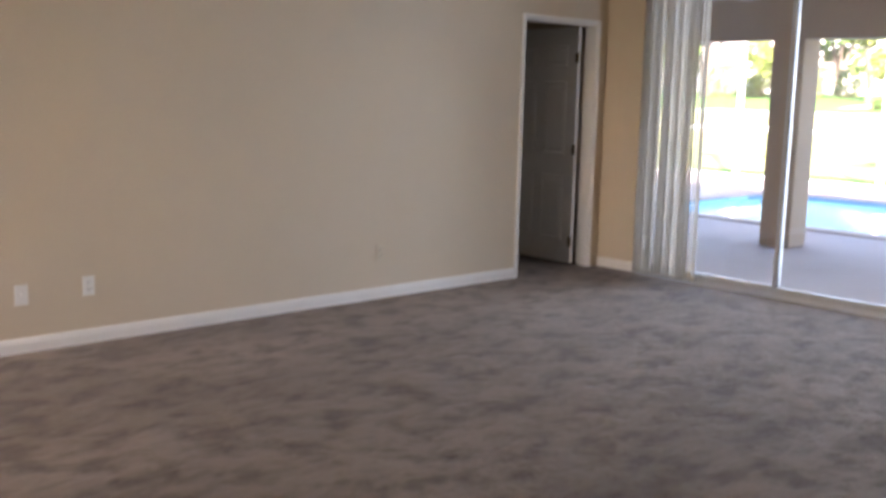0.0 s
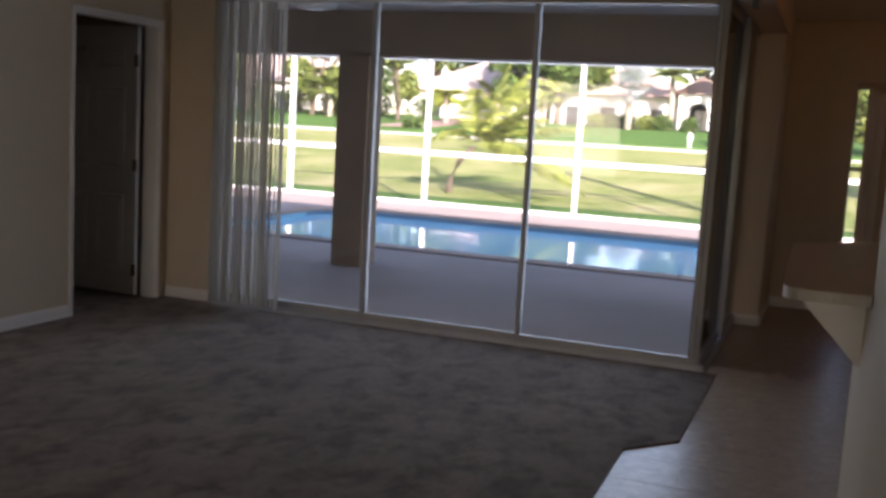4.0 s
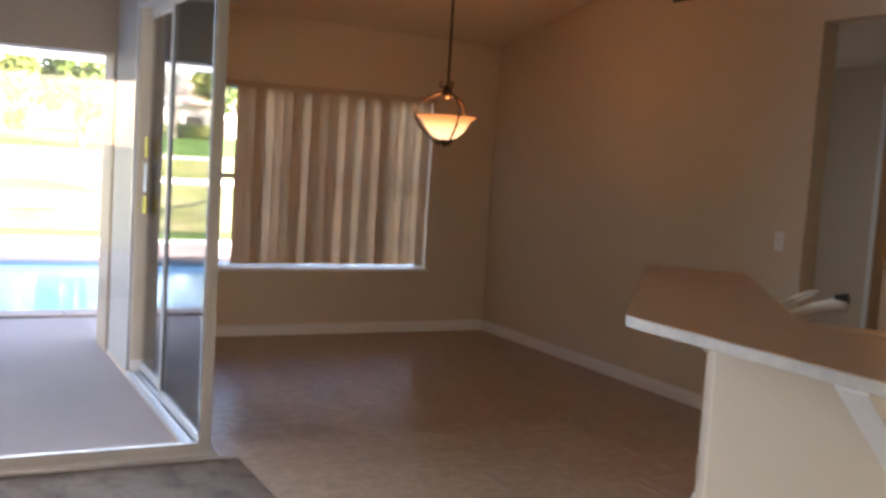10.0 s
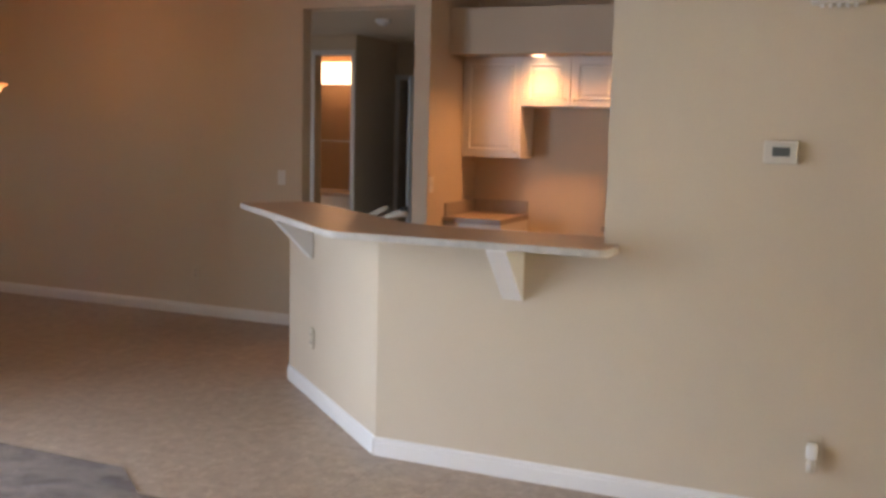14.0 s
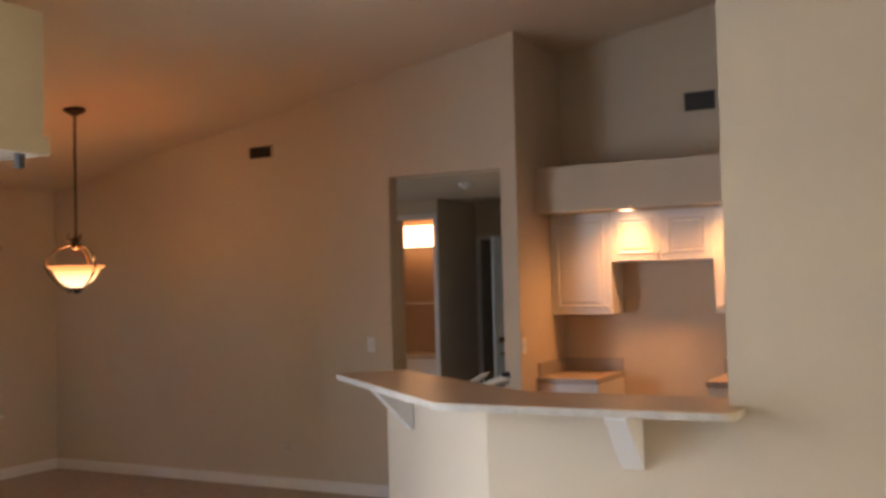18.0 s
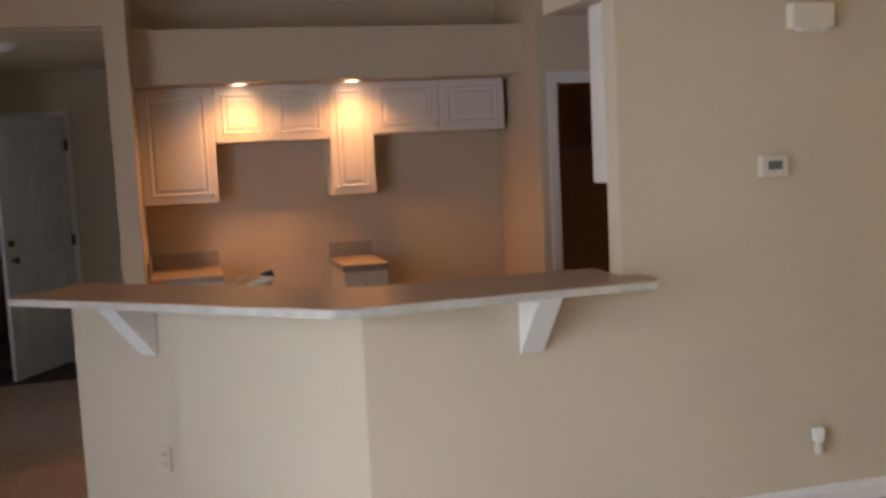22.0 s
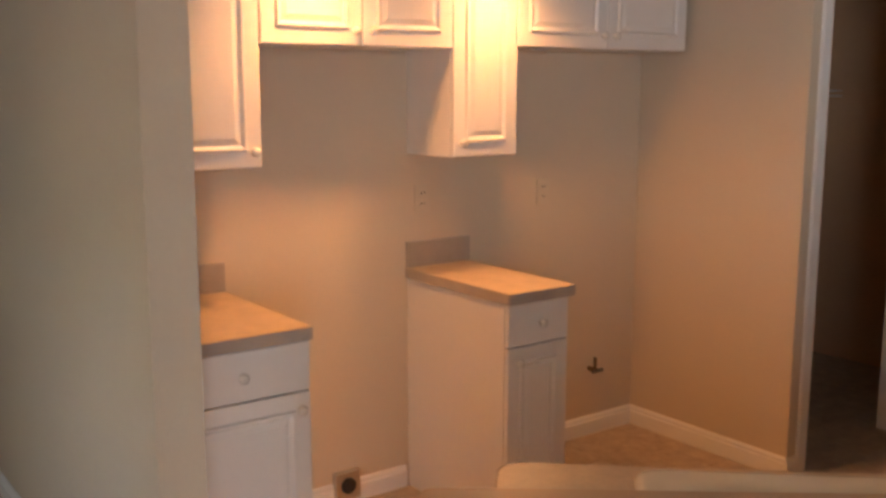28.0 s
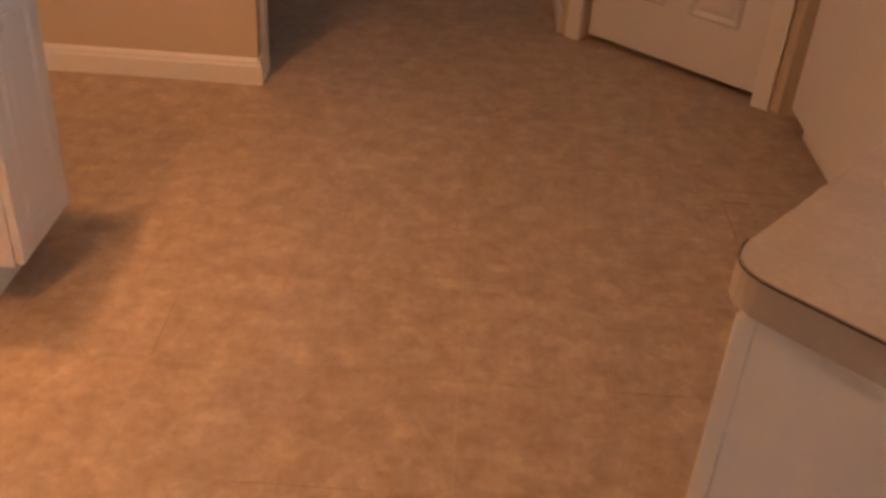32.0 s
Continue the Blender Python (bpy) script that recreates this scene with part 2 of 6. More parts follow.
def carpet_material():
    n = Nodes("taupe_cut_pile_carpet")
    n.bsdf.inputs["Roughness"].default_value = 0.97
    n.bsdf.inputs["Specular IOR Level"].default_value = 0.08
    n.bsdf.inputs["Sheen Weight"].default_value = 0.15
    n.bsdf.inputs["Sheen Roughness"].default_value = 0.6
    swath = n.noise(0.9, 3.0, 0.5, (1.0, 0.6, 1.0))
    tread = n.noise(4.6, 4.5, 0.6, (1.25, 0.85, 1.0), 0.25)
    scuff = n.noise(7.5, 4.0, 0.6, (1.5, 0.7, 1.0), 0.25)
    tuft = n.noise(45.0, 3.0, 0.6)
    pile = n.noise(260.0, 3.0, 0.7)
    tone = n.ramp(swath, [(0.34, (0.158, 0.110, 0.076)), (0.66, (0.266, 0.202, 0.154))])
    tone = n.mix(tone, n.ramp(tread, [(0.37, (0.56, 0.50, 0.46)), (0.46, (0.84, 0.80, 0.77)), (0.55, (1.0, 1.0, 1.0)), (0.66, (1.0, 1.0, 1.0))]), 1.0, "MULTIPLY")
    tone = n.mix(tone, n.ramp(scuff, [(0.37, (0.70, 0.66, 0.62)), (0.48, (1.0, 1.0, 1.0))]), 0.75, "MULTIPLY")
    tone = n.mix(tone, n.ramp(tuft, [(0.3, (0.82, 0.82, 0.82)), (0.7, (1.0, 1.0, 1.0))]), 0.6, "MULTIPLY")
    tone = n.mix(tone, n.ramp(pile, [(0.3, (0.7, 0.7, 0.7)), (0.7, (1.0, 1.0, 1.0))]), 0.5, "MULTIPLY")
    n.colour(tone)
    first = n.bump(pile, 0.6, 0.005)
    second = n.bump(tread, 0.5, 0.06, first)
    n.bump(scuff, 0.6, 0.025, second)
    return n.mat


def glass_material(name="window_glass", tint=(1, 1, 1), index=1.5):
    """Thin clear pane: mostly clear, with a true mirror part that grows at grazing angles."""
    m = bpy.data.materials.new(name)
    m.use_nodes = True
    t = m.node_tree
    t.nodes.remove(t.nodes["Principled BSDF"])
    clear, gloss, mixer, fresnel = (t.nodes.new(k) for k in ("ShaderNodeBsdfTransparent", "ShaderNodeBsdfGlossy", "ShaderNodeMixShader", "ShaderNodeFresnel"))
    clear.inputs[0].default_value = (*tint, 1)
    gloss.inputs["Roughness"].default_value = 0.01
    fresnel.inputs[0].default_value = index
    t.links.new(fresnel.outputs[0], mixer.inputs[0])
    t.links.new(clear.outputs[0], mixer.inputs[1])
    t.links.new(gloss.outputs[0], mixer.inputs[2])
    t.links.new(mixer.outputs[0], t.nodes["Material Output"].inputs[0])
    return m


def screen_material():
    """Fine woven mesh: mostly open, with a thin grey weave."""
    m = bpy.data.materials.new("insect_screen")
    m.use_nodes = True
    t = m.node_tree
    weave = t.nodes["Principled BSDF"]
    weave.inputs["Base Color"].default_value, weave.inputs["Roughness"].default_value = (0.02, 0.02, 0.022, 1), 0.9
    clear, mixer = t.nodes.new("ShaderNodeBsdfTransparent"), t.nodes.new("ShaderNodeMixShader")
    mixer.inputs[0].default_value = 0.08
    t.links.new(clear.outputs[0], mixer.inputs[1])
    t.links.new(weave.outputs[0], mixer.inputs[2])
    t.links.new(mixer.outputs[0], t.nodes["Material Output"].inputs[0])
    return m


def water_material():
    n = Nodes("pool_water")
    n.bsdf.inputs["Roughness"].default_value = 0.02
    n.bsdf.inputs["Base Color"].default_value = (0.30, 0.68, 0.88, 1)
    n.bsdf.inputs["Specular IOR Level"].default_value = 0.5
    n.bump(n.noise(2.2, 3.0, 0.5, (0.5, 1.8, 1.0)), 0.10, 0.03)
    return n.mat


def grass_material():
    n = Nodes("dry_green_lawn")
    n.bsdf.inputs["Roughness"].default_value = 0.95
    n.bsdf.inputs["Specular IOR Level"].default_value = 0.1
    patch = n.noise(0.38, 8.0, 0.74)
    blade = n.noise(14.0, 4.0, 0.7)
    tone = n.ramp(patch, [(0.33, (0.19, 0.27, 0.065)), (0.48, (0.37, 0.39, 0.14)), (0.6, (0.52, 0.475, 0.23)), (0.7, (0.58, 0.51, 0.31))])
    tone = n.mix(tone, n.ramp(blade, [(0.32, (0.42, 0.45, 0.38)), (0.62, (1.0, 1.0, 1.0))]), 0.6, "MULTIPLY")
    tone = n.mix(tone, n.ramp(n.noise(1.9, 6.0, 0.75, (0.6, 1.3, 1.0)), [(0.38, (0.55, 0.62, 0.5)), (0.55, (1.0, 1.0, 1.0))]), 0.75, "MULTIPLY")
    n.colour(tone)
    n.bump(blade, 0.8, 0.05)
    return n.mat


FILMGLASS = glass_material("reflective_film_glass", (0.80, 0.82, 0.82), 3.0)
# faint tint added to the unseen entry pane, to temper its light
ENTRYFILTER = glass_material("entry_light_filter", (0.93, 0.90, 0.90))
CARPET, GLASS, WATER, GRASS = carpet_material(), glass_material(), water_material(), grass_material()
SCREEN = screen_material()
LAWN = surface("watered_green_lawn", (0.10, 0.20, 0.045), 0.95, vary=0.25, big=0.5, small=18, bump=0.6, depth=0.03, spec=0.1)
POOLSHELL = surface("shaded_blue_pool_tile", (0.075, 0.17, 0.25), 0.5, vary=0.06, big=1.0, small=30, bump=0.1)

# ---- mesh helpers ----
def box(bm, x0, y0, z0, x1, y1, z1, bevel=0.0):
    made = bmesh.ops.create_cube(bm, size=1.0)["verts"]
    for v in made:
        v.co = Vector(((x0 + x1) / 2 + v.co.x * (x1 - x0), (y0 + y1) / 2 + v.co.y * (y1 - y0), (z0 + z1) / 2 + v.co.z * (z1 - z0)))
    if bevel:
        edges = list({e for v in made for e in v.link_edges})
        bmesh.ops.bevel(bm, geom=edges, offset=bevel, segments=2, affect="EDGES", profile=0.5)
    return bm


def cubes(*boxes, bevel=0.0):
    bm = bmesh.new()
    for b in boxes:
        box(bm, *b, bevel=bevel)
    return bm


def prism(points, z0, z1, bevel=0.0, bm=None):
    """An upright block on the outline points (x, y)."""
    bm = bm or bmesh.new()
    low = [bm.verts.new((x, y, z0)) for x, y in points]
    face = bm.faces.new(low)
    up = bmesh.ops.extrude_face_region(bm, geom=[face])
    top = [v for v in up["geom"] if isinstance(v, bmesh.types.BMVert)]
    for v in top:
        v.co.z = z1
    bmesh.ops.recalc_face_normals(bm, faces=bm.faces)
    if bevel:
        flat = [e for e in bm.edges if abs(e.verts[0].co.z - e.verts[1].co.z) < 1e-6]
        bmesh.ops.bevel(bm, geom=flat, offset=bevel, segments=2, affect="EDGES", profile=0.5)
    return bm


def rod(a, b, r0, r1=None, sides=10, bm=None, caps=True):
    """A round bar from a to b."""
    bm = bm or bmesh.new()
    a, b = Vector(a), Vector(b)
    length = (b - a).length
    made = bmesh.ops.create_cone(bm, cap_ends=caps, segments=sides, radius1=r0, radius2=r0 if r1 is None else r1, depth=length)["verts"]
    turn = (b - a).to_track_quat("Z", "Y").to_matrix().to_4x4()
    bmesh.ops.transform(bm, matrix=Matrix.Translation((a + b) / 2) @ turn, verts=made)
    return bm


def lathe(profile, sides=24, centre=(0, 0, 0), bm=None):
    """A turned shape from (radius, height) pairs, about the upright axis."""
    bm = bm or bmesh.new()
    rings = []
    for r, z in profile:
        rings.append([bm.verts.new((centre[0] + r * math.cos(2 * math.pi * k / sides), centre[1] + r * math.sin(2 * math.pi * k / sides), centre[2] + z)) for k in range(sides)])
    for one, two in zip(rings, rings[1:]):
        for k in range(sides):
            bm.faces.new((one[k], one[(k + 1) % sides], two[(k + 1) % sides], two[k]))
    bmesh.ops.recalc_face_normals(bm, faces=bm.faces)
    return bm


def tube(points, radius, sides=8, bm=None):
    """A bent round bar through the points; radius may be a list."""
    bm = bm or bmesh.new()
    pts = [Vector(p) for p in points]
    radii = radius if isinstance(radius, (list, tuple)) else [radius] * len(pts)
    rings = []
    for k, p in enumerate(pts):
        along = (pts[min(k + 1, len(pts) - 1)] - pts[max(k - 1, 0)]).normalized()
        side = along.cross(Vector((0, 0, 1)) if abs(along.z) < 0.9 else Vector((1, 0, 0))).normalized()
        up = side.cross(along)
        rings.append([bm.verts.new(p + (side * math.cos(a) + up * math.sin(a)) * radii[k]) for a in (2 * math.pi * j / sides for j in range(sides))])
    for one, two in zip(rings, rings[1:]):
        for k in range(sides):
            bm.faces.new((one[k], one[(k + 1) % sides], two[(k + 1) % sides], two[k]))
    bm.faces.new(rings[0][::-1])
    bm.faces.new(rings[-1])
    bmesh.ops.recalc_face_normals(bm, faces=bm.faces)
    return bm


def part(name, bm, material, parent=None, label="", smooth=False):
    """Links a bmesh as one mesh object, under a thing or a part."""
    mesh = bpy.data.meshes.new(name)
    bm.to_mesh(mesh)
    bm.free()
    mesh.materials.append(material)
    if smooth:
        for p in mesh.polygons:
            p.use_smooth = True
    ob = new(name, mesh)
    if parent:
        ob.parent = parent
        ob.matrix_parent_inverse = Matrix() if parent.parent else parent.matrix_basis.inverted()
    if label:
        ob["label"] = label
    return ob


def thing(name, label, category, at=(0, 0, 0), group="", kind=""):
    ob = new(name)
    ob.empty_display_size = 0.1
    ob.matrix_basis = pose(*at)
    return tagged(ob, label, category, group, kind)


def structure(name, bm, material, label, category):
    return tagged(part(name, bm, material), label, category, kind="structure")

# ---- the house: walls, floors, ceilings ----
def roof_z(y):
    """Height of the vaulted ceiling."""
    return 2.57 + 0.182 * (11.13 - y) if y > 4.6 else 3.758 - 0.182 * (4.6 - y)


def gable(bm, x0, x1, y0, y1, z0=0.0, extra=0.05):
    """A wall piece that rises to the vaulted ceiling, along y."""
    cuts = [y0, *([4.6] if y0 < 4.6 < y1 else []), y1]
    for a, b in zip(cuts, cuts[1:]):
        v = [bm.verts.new(p) for p in ((x0, a, z0), (x1, a, z0), (x1, b, z0), (x0, b, z0), (x0, a, roof_z(a) + extra), (x1, a, roof_z(a) + extra), (x1, b, roof_z(b) + extra), (x0, b, roof_z(b) + extra))]
        for f in ((0, 3, 2, 1), (4, 5, 6, 7), (0, 1, 5, 4), (1, 2, 6, 5), (2, 3, 7, 6), (3, 0, 4, 7)):
            bm.faces.new([v[k] for k in f])
    return bm


def wall(name, pieces, label="cream painted plaster wall", gables=()):
    bm = cubes(*pieces)
    for g in gables:
        gable(bm, *g)
    return structure(name, bm, WALL, label, "wall")


WX, DX, KX, TX = -5.37, 2.05, 2.97, -0.40      # wall faces: living west, dining east, kitchen back, thermostat wall
SY, NY = 8.06, 11.13                           # slider wall and window wall faces

wall("wall_west", [(WX - 0.12, 7.02, 2.10, WX, 7.93, 2.9)], gables=[(WX - 0.12, WX, -1.0, 7.02), (WX - 0.12, WX, 7.02, 7.93, 2.9), (WX - 0.12, WX, 7.93, 8.06)])
wall("wall_sliders", [(WX - 0.12, SY, 0, -4.92, SY + 0.2, 3.2), (-4.92, SY, 2.37, -1.28, SY + 0.2, 3.2)])
wall("wall_corner_header", [(-1.28, 7.72, 2.45, -0.98, 9.95, 3.05), (-4.92, 7.72, 2.45, -1.28, SY, 3.22)], "cream painted bulkhead above the sliding doors")
wall("wall_dining_pier", [(-1.28, 9.95, 0, -1.0, NY, 2.9)], "cream painted pier beside the corner sliders")
wall("wall_window", [(-1.28, NY, 0, -0.43, NY + 0.2, 2.7), (1.42, NY, 0, DX + 0.12, NY + 0.2, 2.7), (-0.43, NY, 0, 1.42, NY + 0.2, 0.56), (-0.43, NY, 2.03, 1.42, NY + 0.2, 2.7)])
wall("wall_dining_east", [(DX, 6.555, 2.445, DX + 0.12, 7.495, 2.9)], gables=[(DX, DX + 0.12, 7.495, NY), (DX, DX + 0.12, 6.555, 7.495, 2.9), (DX, DX + 0.12, 6.43, 6.555)])
wall("wall_kitchen_return", [(DX + 0.12, 6.43, 0, 4.9, 6.55, 3.42)])
wall("wall_kitchen_back", [], gables=[(KX, KX + 0.12, 3.8, 6.43)])
wall("wall_fridge_side", [(2.09, 3.80, 0, KX, 3.88, 3.66)])
wall("wall_pantry", [(2.09, 2.97, 2.05, 2.21, 3.765, 3.6), (2.09, 3.765, 0, 2.21, 3.80, 3.6), (2.09, 1.88, 0, 2.21, 2.97, 3.6)])
# tan colour stands in for warm kitchen light bounced into the pantry
PANTRYTINT = surface("warm_bounce_pantry_tint", (0.70, 0.43, 0.25), 0.7, vary=0.05)
for name, piece in (("wall_pantry_back", (3.50, 1.88, 0, 3.62, 3.8, 3.6)), ("wall_pantry_south", (2.21, 1.88, 0, 3.50, 2.0, 3.6)), ("wall_pantry_north", (3.09, 3.8, 0, 3.62, 3.92, 3.6))):
    wall(name, [piece], "pantry wall tinted tan for warm bounced light").data.materials[0] = PANTRYTINT
structure("ceiling_pantry", cubes((2.21, 2.0, 2.44, 3.50, 3.8, 2.5)), CEIL, "flat painted pantry ceiling", "ceiling")
wall("wall_back_door", [(1.21, 1.90, 2.05, 2.02, 2.02, 3.3), (2.02, 1.90, 0, 2.09, 2.02, 3.3), (1.03, 1.90, 0, 1.21, 2.02, 3.3)])
DA, DB = Vector((1.03, 3.19, 0)), Vector((0.30, 3.83, 0))   # diagonal laundry-door wall
wall("wall_laundry", [(0.93, 2.0, 0, 1.03, 3.19, 3.5)])
dv = (DB - DA).normalized()
dn = Vector((dv.y, -dv.x, 0))
dn = -dn if dn.dot(Vector((1, 1, 0))) < 0 else dn


def diag(s, off, z=0.0):
    p = DA + dv * s + dn * off
    return (p.x, p.y)


LEN = (DB - DA).length
bm = prism([diag(0, 0), diag(0.10, 0), diag(0.10, -0.1), diag(0, -0.1)], 0, 3.5)
prism([diag(LEN - 0.12, 0), diag(LEN, 0), diag(LEN, -0.1), diag(LEN - 0.12, -0.1)], 0, 3.6, bm=bm)
prism([diag(0.10, 0), diag(LEN - 0.12, 0), diag(LEN - 0.12, -0.1), diag(0.10, -0.1)], 2.05, 3.5, bm=bm)
structure("wall_diagonal", bm, WALL, "cream painted wall set at an angle", "wall")
wall("wall_thermostat", [], gables=[(TX, TX + 0.12, 2.61, 4.47)])
wall("wall_laundry_return", [(TX + 0.12, 3.75, 0, 0.32, 3.83, 3.5)])
wall("wall_foyer_divider", [(-1.99, -1.0, 0, -1.87, 1.705, 2.75)])
wall("wall_foyer_side", [(TX + 0.12, 2.61, 0, 1.0, 2.71, 3.4), (1.58, -1.0, 0, 1.7, 1.7, 3.4), (0.93, 1.7, 0, 2.21, 1.8, 3.4), (2.21, 1.7, 0, 3.97, 1.8, 3.4), (0.93, 1.8, 0, 1.03, 2.0, 3.4)])
wall("wall_south", [(-5.49, -1.15, 0, -5.2, -1.0, 2.9), (-3.7, -1.15, 0, -1.75, -1.0, 2.9), (-1.75, -1.15, 2.35, 0.05, -1.0, 2.9), (0.05, -1.15, 0, 1.7, -1.0, 2.9), (-5.2, -1.15, 0, -3.7, -1.0, 0.7), (-5.2, -1.15, 2.3, -3.7, -1.0, 2.9)])
# hall and bathroom behind the dining room
for name, piece in (("wall_bathroom_corner", (3.95, 8.08, 0, 4.07, 8.13, 2.44)), ("wall_bathroom_front", (3.95, 8.53, 0, 4.07, 9.4, 2.44)), ("wall_bathroom_header", (3.95, 8.13, 2.25, 4.07, 8.53, 2.44)), ("wall_bathroom_side", (4.07, 8.08, 0, 5.6, 8.13, 2.44))):
    wall(name, [piece])
wall("wall_bathroom_far", [(5.6, 8.08, 0, 5.72, 9.9, 2.44), (3.95, 9.9, 0, 5.72, 10.02, 2.44)], "brown bathroom wall")
# unseen opening, made up so that daylight reaches the front door
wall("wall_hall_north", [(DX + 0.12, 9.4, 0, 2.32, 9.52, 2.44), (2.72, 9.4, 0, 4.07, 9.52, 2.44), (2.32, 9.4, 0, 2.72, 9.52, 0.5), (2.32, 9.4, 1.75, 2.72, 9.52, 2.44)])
wall("wall_entry", [(4.8, 6.55, 0, 4.92, 7.11, 2.44), (4.8, 7.11, 2.06, 4.92, 8.03, 2.44), (4.8, 8.03, 0, 4.92, 8.08, 2.44)])
bpy.data.objects["wall_bathroom_far"].data.materials[0] = surface("brown_bathroom_wall", (0.30, 0.18, 0.10), 0.6, vary=0.06)
structure("ceiling_hall", cubes((DX + 0.12, 6.55, 2.44, 5.8, 10.1, 2.5)), CEIL, "flat painted hall ceiling", "ceiling")

# unseen box added past the front door, so no sun enters the hall
wall("wall_hall_block", [(6.6, 6.43, 0, 6.72, 8.2, 2.6), (4.92, 6.43, 0, 6.6, 6.55, 2.6), (5.72, 8.08, 0, 6.6, 8.2, 2.6)], "unseen cream wall that blocks sun at the ajar front door")
structure("ceiling_hall_block", cubes((4.92, 6.43, 2.6, 6.72, 8.2, 2.66)), CEIL, "unseen ceiling that blocks sun beyond the front door", "ceiling")
# unseen slab and walls, added to keep direct sun out of the foyer
structure("front_sun_block", cubes((-6.2, -5.2, 2.62, 2.6, -1.15, 2.70)), CEIL, "unseen slab that blocks the sun from the front openings", "ceiling")
wall("front_sun_block_wall", [(-6.2, -5.2, 0, -5.9, -4.9, 2.62), (2.3, -5.2, 0, 2.6, -1.15, 2.62)], "unseen cream wall added under the front sun block")
# bedroom behind the open door
wall("wall_bedroom", [(-7.2, 5.6, 0, -7.08, 8.26, 2.6), (-7.2, 5.48, 0, -5.49, 5.6, 2.6), (-7.2, 8.06, 0, -5.49, 8.26, 2.6)], "dim cream wall of the next room")
structure("ceiling_bedroom", cubes((-7.2, 5.48, 2.6, -5.49, 8.26, 2.66)), CEIL, "flat painted ceiling of the next room", "ceiling")

# vaulted ceiling, in two slopes
bm = bmesh.new()
for x0, x1, y0, y1 in ((-5.49, -0.98, -1.15, 4.6), (-5.49, -0.98, 4.6, 8.10), (-0.98, 3.2, -1.15, 4.6), (-0.98, 3.2, 4.6, 11.3), (-1.28, -0.98, 8.10, 11.3)):
    v = [bm.verts.new(p) for p in ((x0, y0, roof_z(y0)), (x1, y0, roof_z(y0)), (x1, y1, roof_z(y1)), (x0, y1, roof_z(y1)))]
    w = [bm.verts.new(p.co + Vector((0, 0, 0.12))) for p in v]
    bm.faces.new(v[::-1]); bm.faces.new(w)
    for k in range(4):
        bm.faces.new((v[k], v[(k + 1) % 4], w[(k + 1) % 4], w[k]))
structure("ceiling", bm, CEIL, "vaulted ceiling in cream textured paint", "ceiling")

# floors
structure("floor", cubes((-7.3, -1.3, -0.25, 6.8, 8.2, -0.0016), (-1.30, 8.2, -0.25, 6.8, 11.33, -0.0016)), GROUT, "beige grouted floor bed under the tiles", "floor")
CARPET_EDGE = [(WX, -1.0), (-1.99, -1.0), (-1.99, 1.705), (-1.87, 1.705), (-1.28, 2.35), (-1.29, 4.0), (-1.33, 6.19), (-1.11, 6.46), (-1.11, 8.0), (-4.92, 8.0), (-4.92, SY), (WX, SY), (WX, 7.93), (-5.49, 7.93), (-7.08, 7.93), (-7.08, 7.04), (WX, 7.04)]
structure("carpet", prism(CARPET_EDGE, -0.004, 0.008), CARPET, "taupe cut-pile carpet with footprints and vacuum marks", "carpet")

# ---- trim ----
def baseboard(name, a, b, inward, parent_label="white painted baseboard with a stepped top"):
    """A moulded skirting from a to b (x, y); inward points into the room."""
    a, b, n = Vector((*a, 0)), Vector((*b, 0)), Vector((*inward, 0)).normalized()
    bm = bmesh.new()
    profile = [(0.0, 0.0), (0.014, 0.0), (0.014, 0.064), (0.010, 0.070), (0.010, 0.080), (0.004, 0.089), (0.0, 0.091)]
    rows = [[bm.verts.new(p + n * (d + 0.001) + Vector((0, 0, z + 0.001))) for d, z in profile] for p in (a, b)]
    for k in range(len(profile) - 1):
        bm.faces.new((rows[0][k], rows[1][k], rows[1][k + 1], rows[0][k + 1]))
    bm.faces.new(rows[0])
    bm.faces.new(rows[1][::-1])
    bmesh.ops.recalc_face_normals(bm, faces=bm.faces)
    return structure(name, bm, TRIM, parent_label, "baseboard")


for n, (a, b, i) in enumerate((
    ((WX, -1.0), (WX, 6.985), (1, 0)), ((-5.36, SY), (-4.95, SY), (0, -1)), ((DX, 7.50), (DX, NY), (-1, 0)), ((DX, 6.43), (DX, 6.555), (-1, 0)),
    ((-1.0, NY), (DX, NY), (0, -1)), ((-1.0, 9.95), (-1.0, NY), (1, 0)), ((-1.28, 9.95), (-1.0, 9.95), (0, -1)),
    ((TX, 2.61), (TX, 5.55), (-1, 0)), ((TX, 5.55), (0.64, 6.70), (-0.735, 0.678)), ((0.64, 6.70), (0.73, 6.62), (0.69, 0.73)),
    ((-1.87, -1.0), (-1.87, 1.705), (1, 0)), ((-1.99, 1.705), (-1.87, 1.705), (0, 1)), ((TX, 2.61), (0.93, 2.61), (0, -1)),
    ((KX, 5.20), (KX, 5.96), (-1, 0)), ((KX, 3.89), (KX, 4.88), (-1, 0)), ((2.09, 3.88), (KX, 3.88), (0, 1)), ((2.09, 3.825), (2.09, 3.895), (-1, 0)),
    ((2.09, 2.0), (2.09, 2.90), (-1, 0)), ((DX, 6.43), (KX, 6.43), (0, -1)), ((1.03, 2.0), (1.03, 3.19), (1, 0)),
    ((DX + 0.12, 6.55), (4.8, 6.55), (0, 1)), ((4.07, 8.08), (4.8, 8.08), (0, -1)), ((4.8, 6.55), (4.8, 7.06), (-1, 0)))):
    baseboard("baseboard", a, b, i)


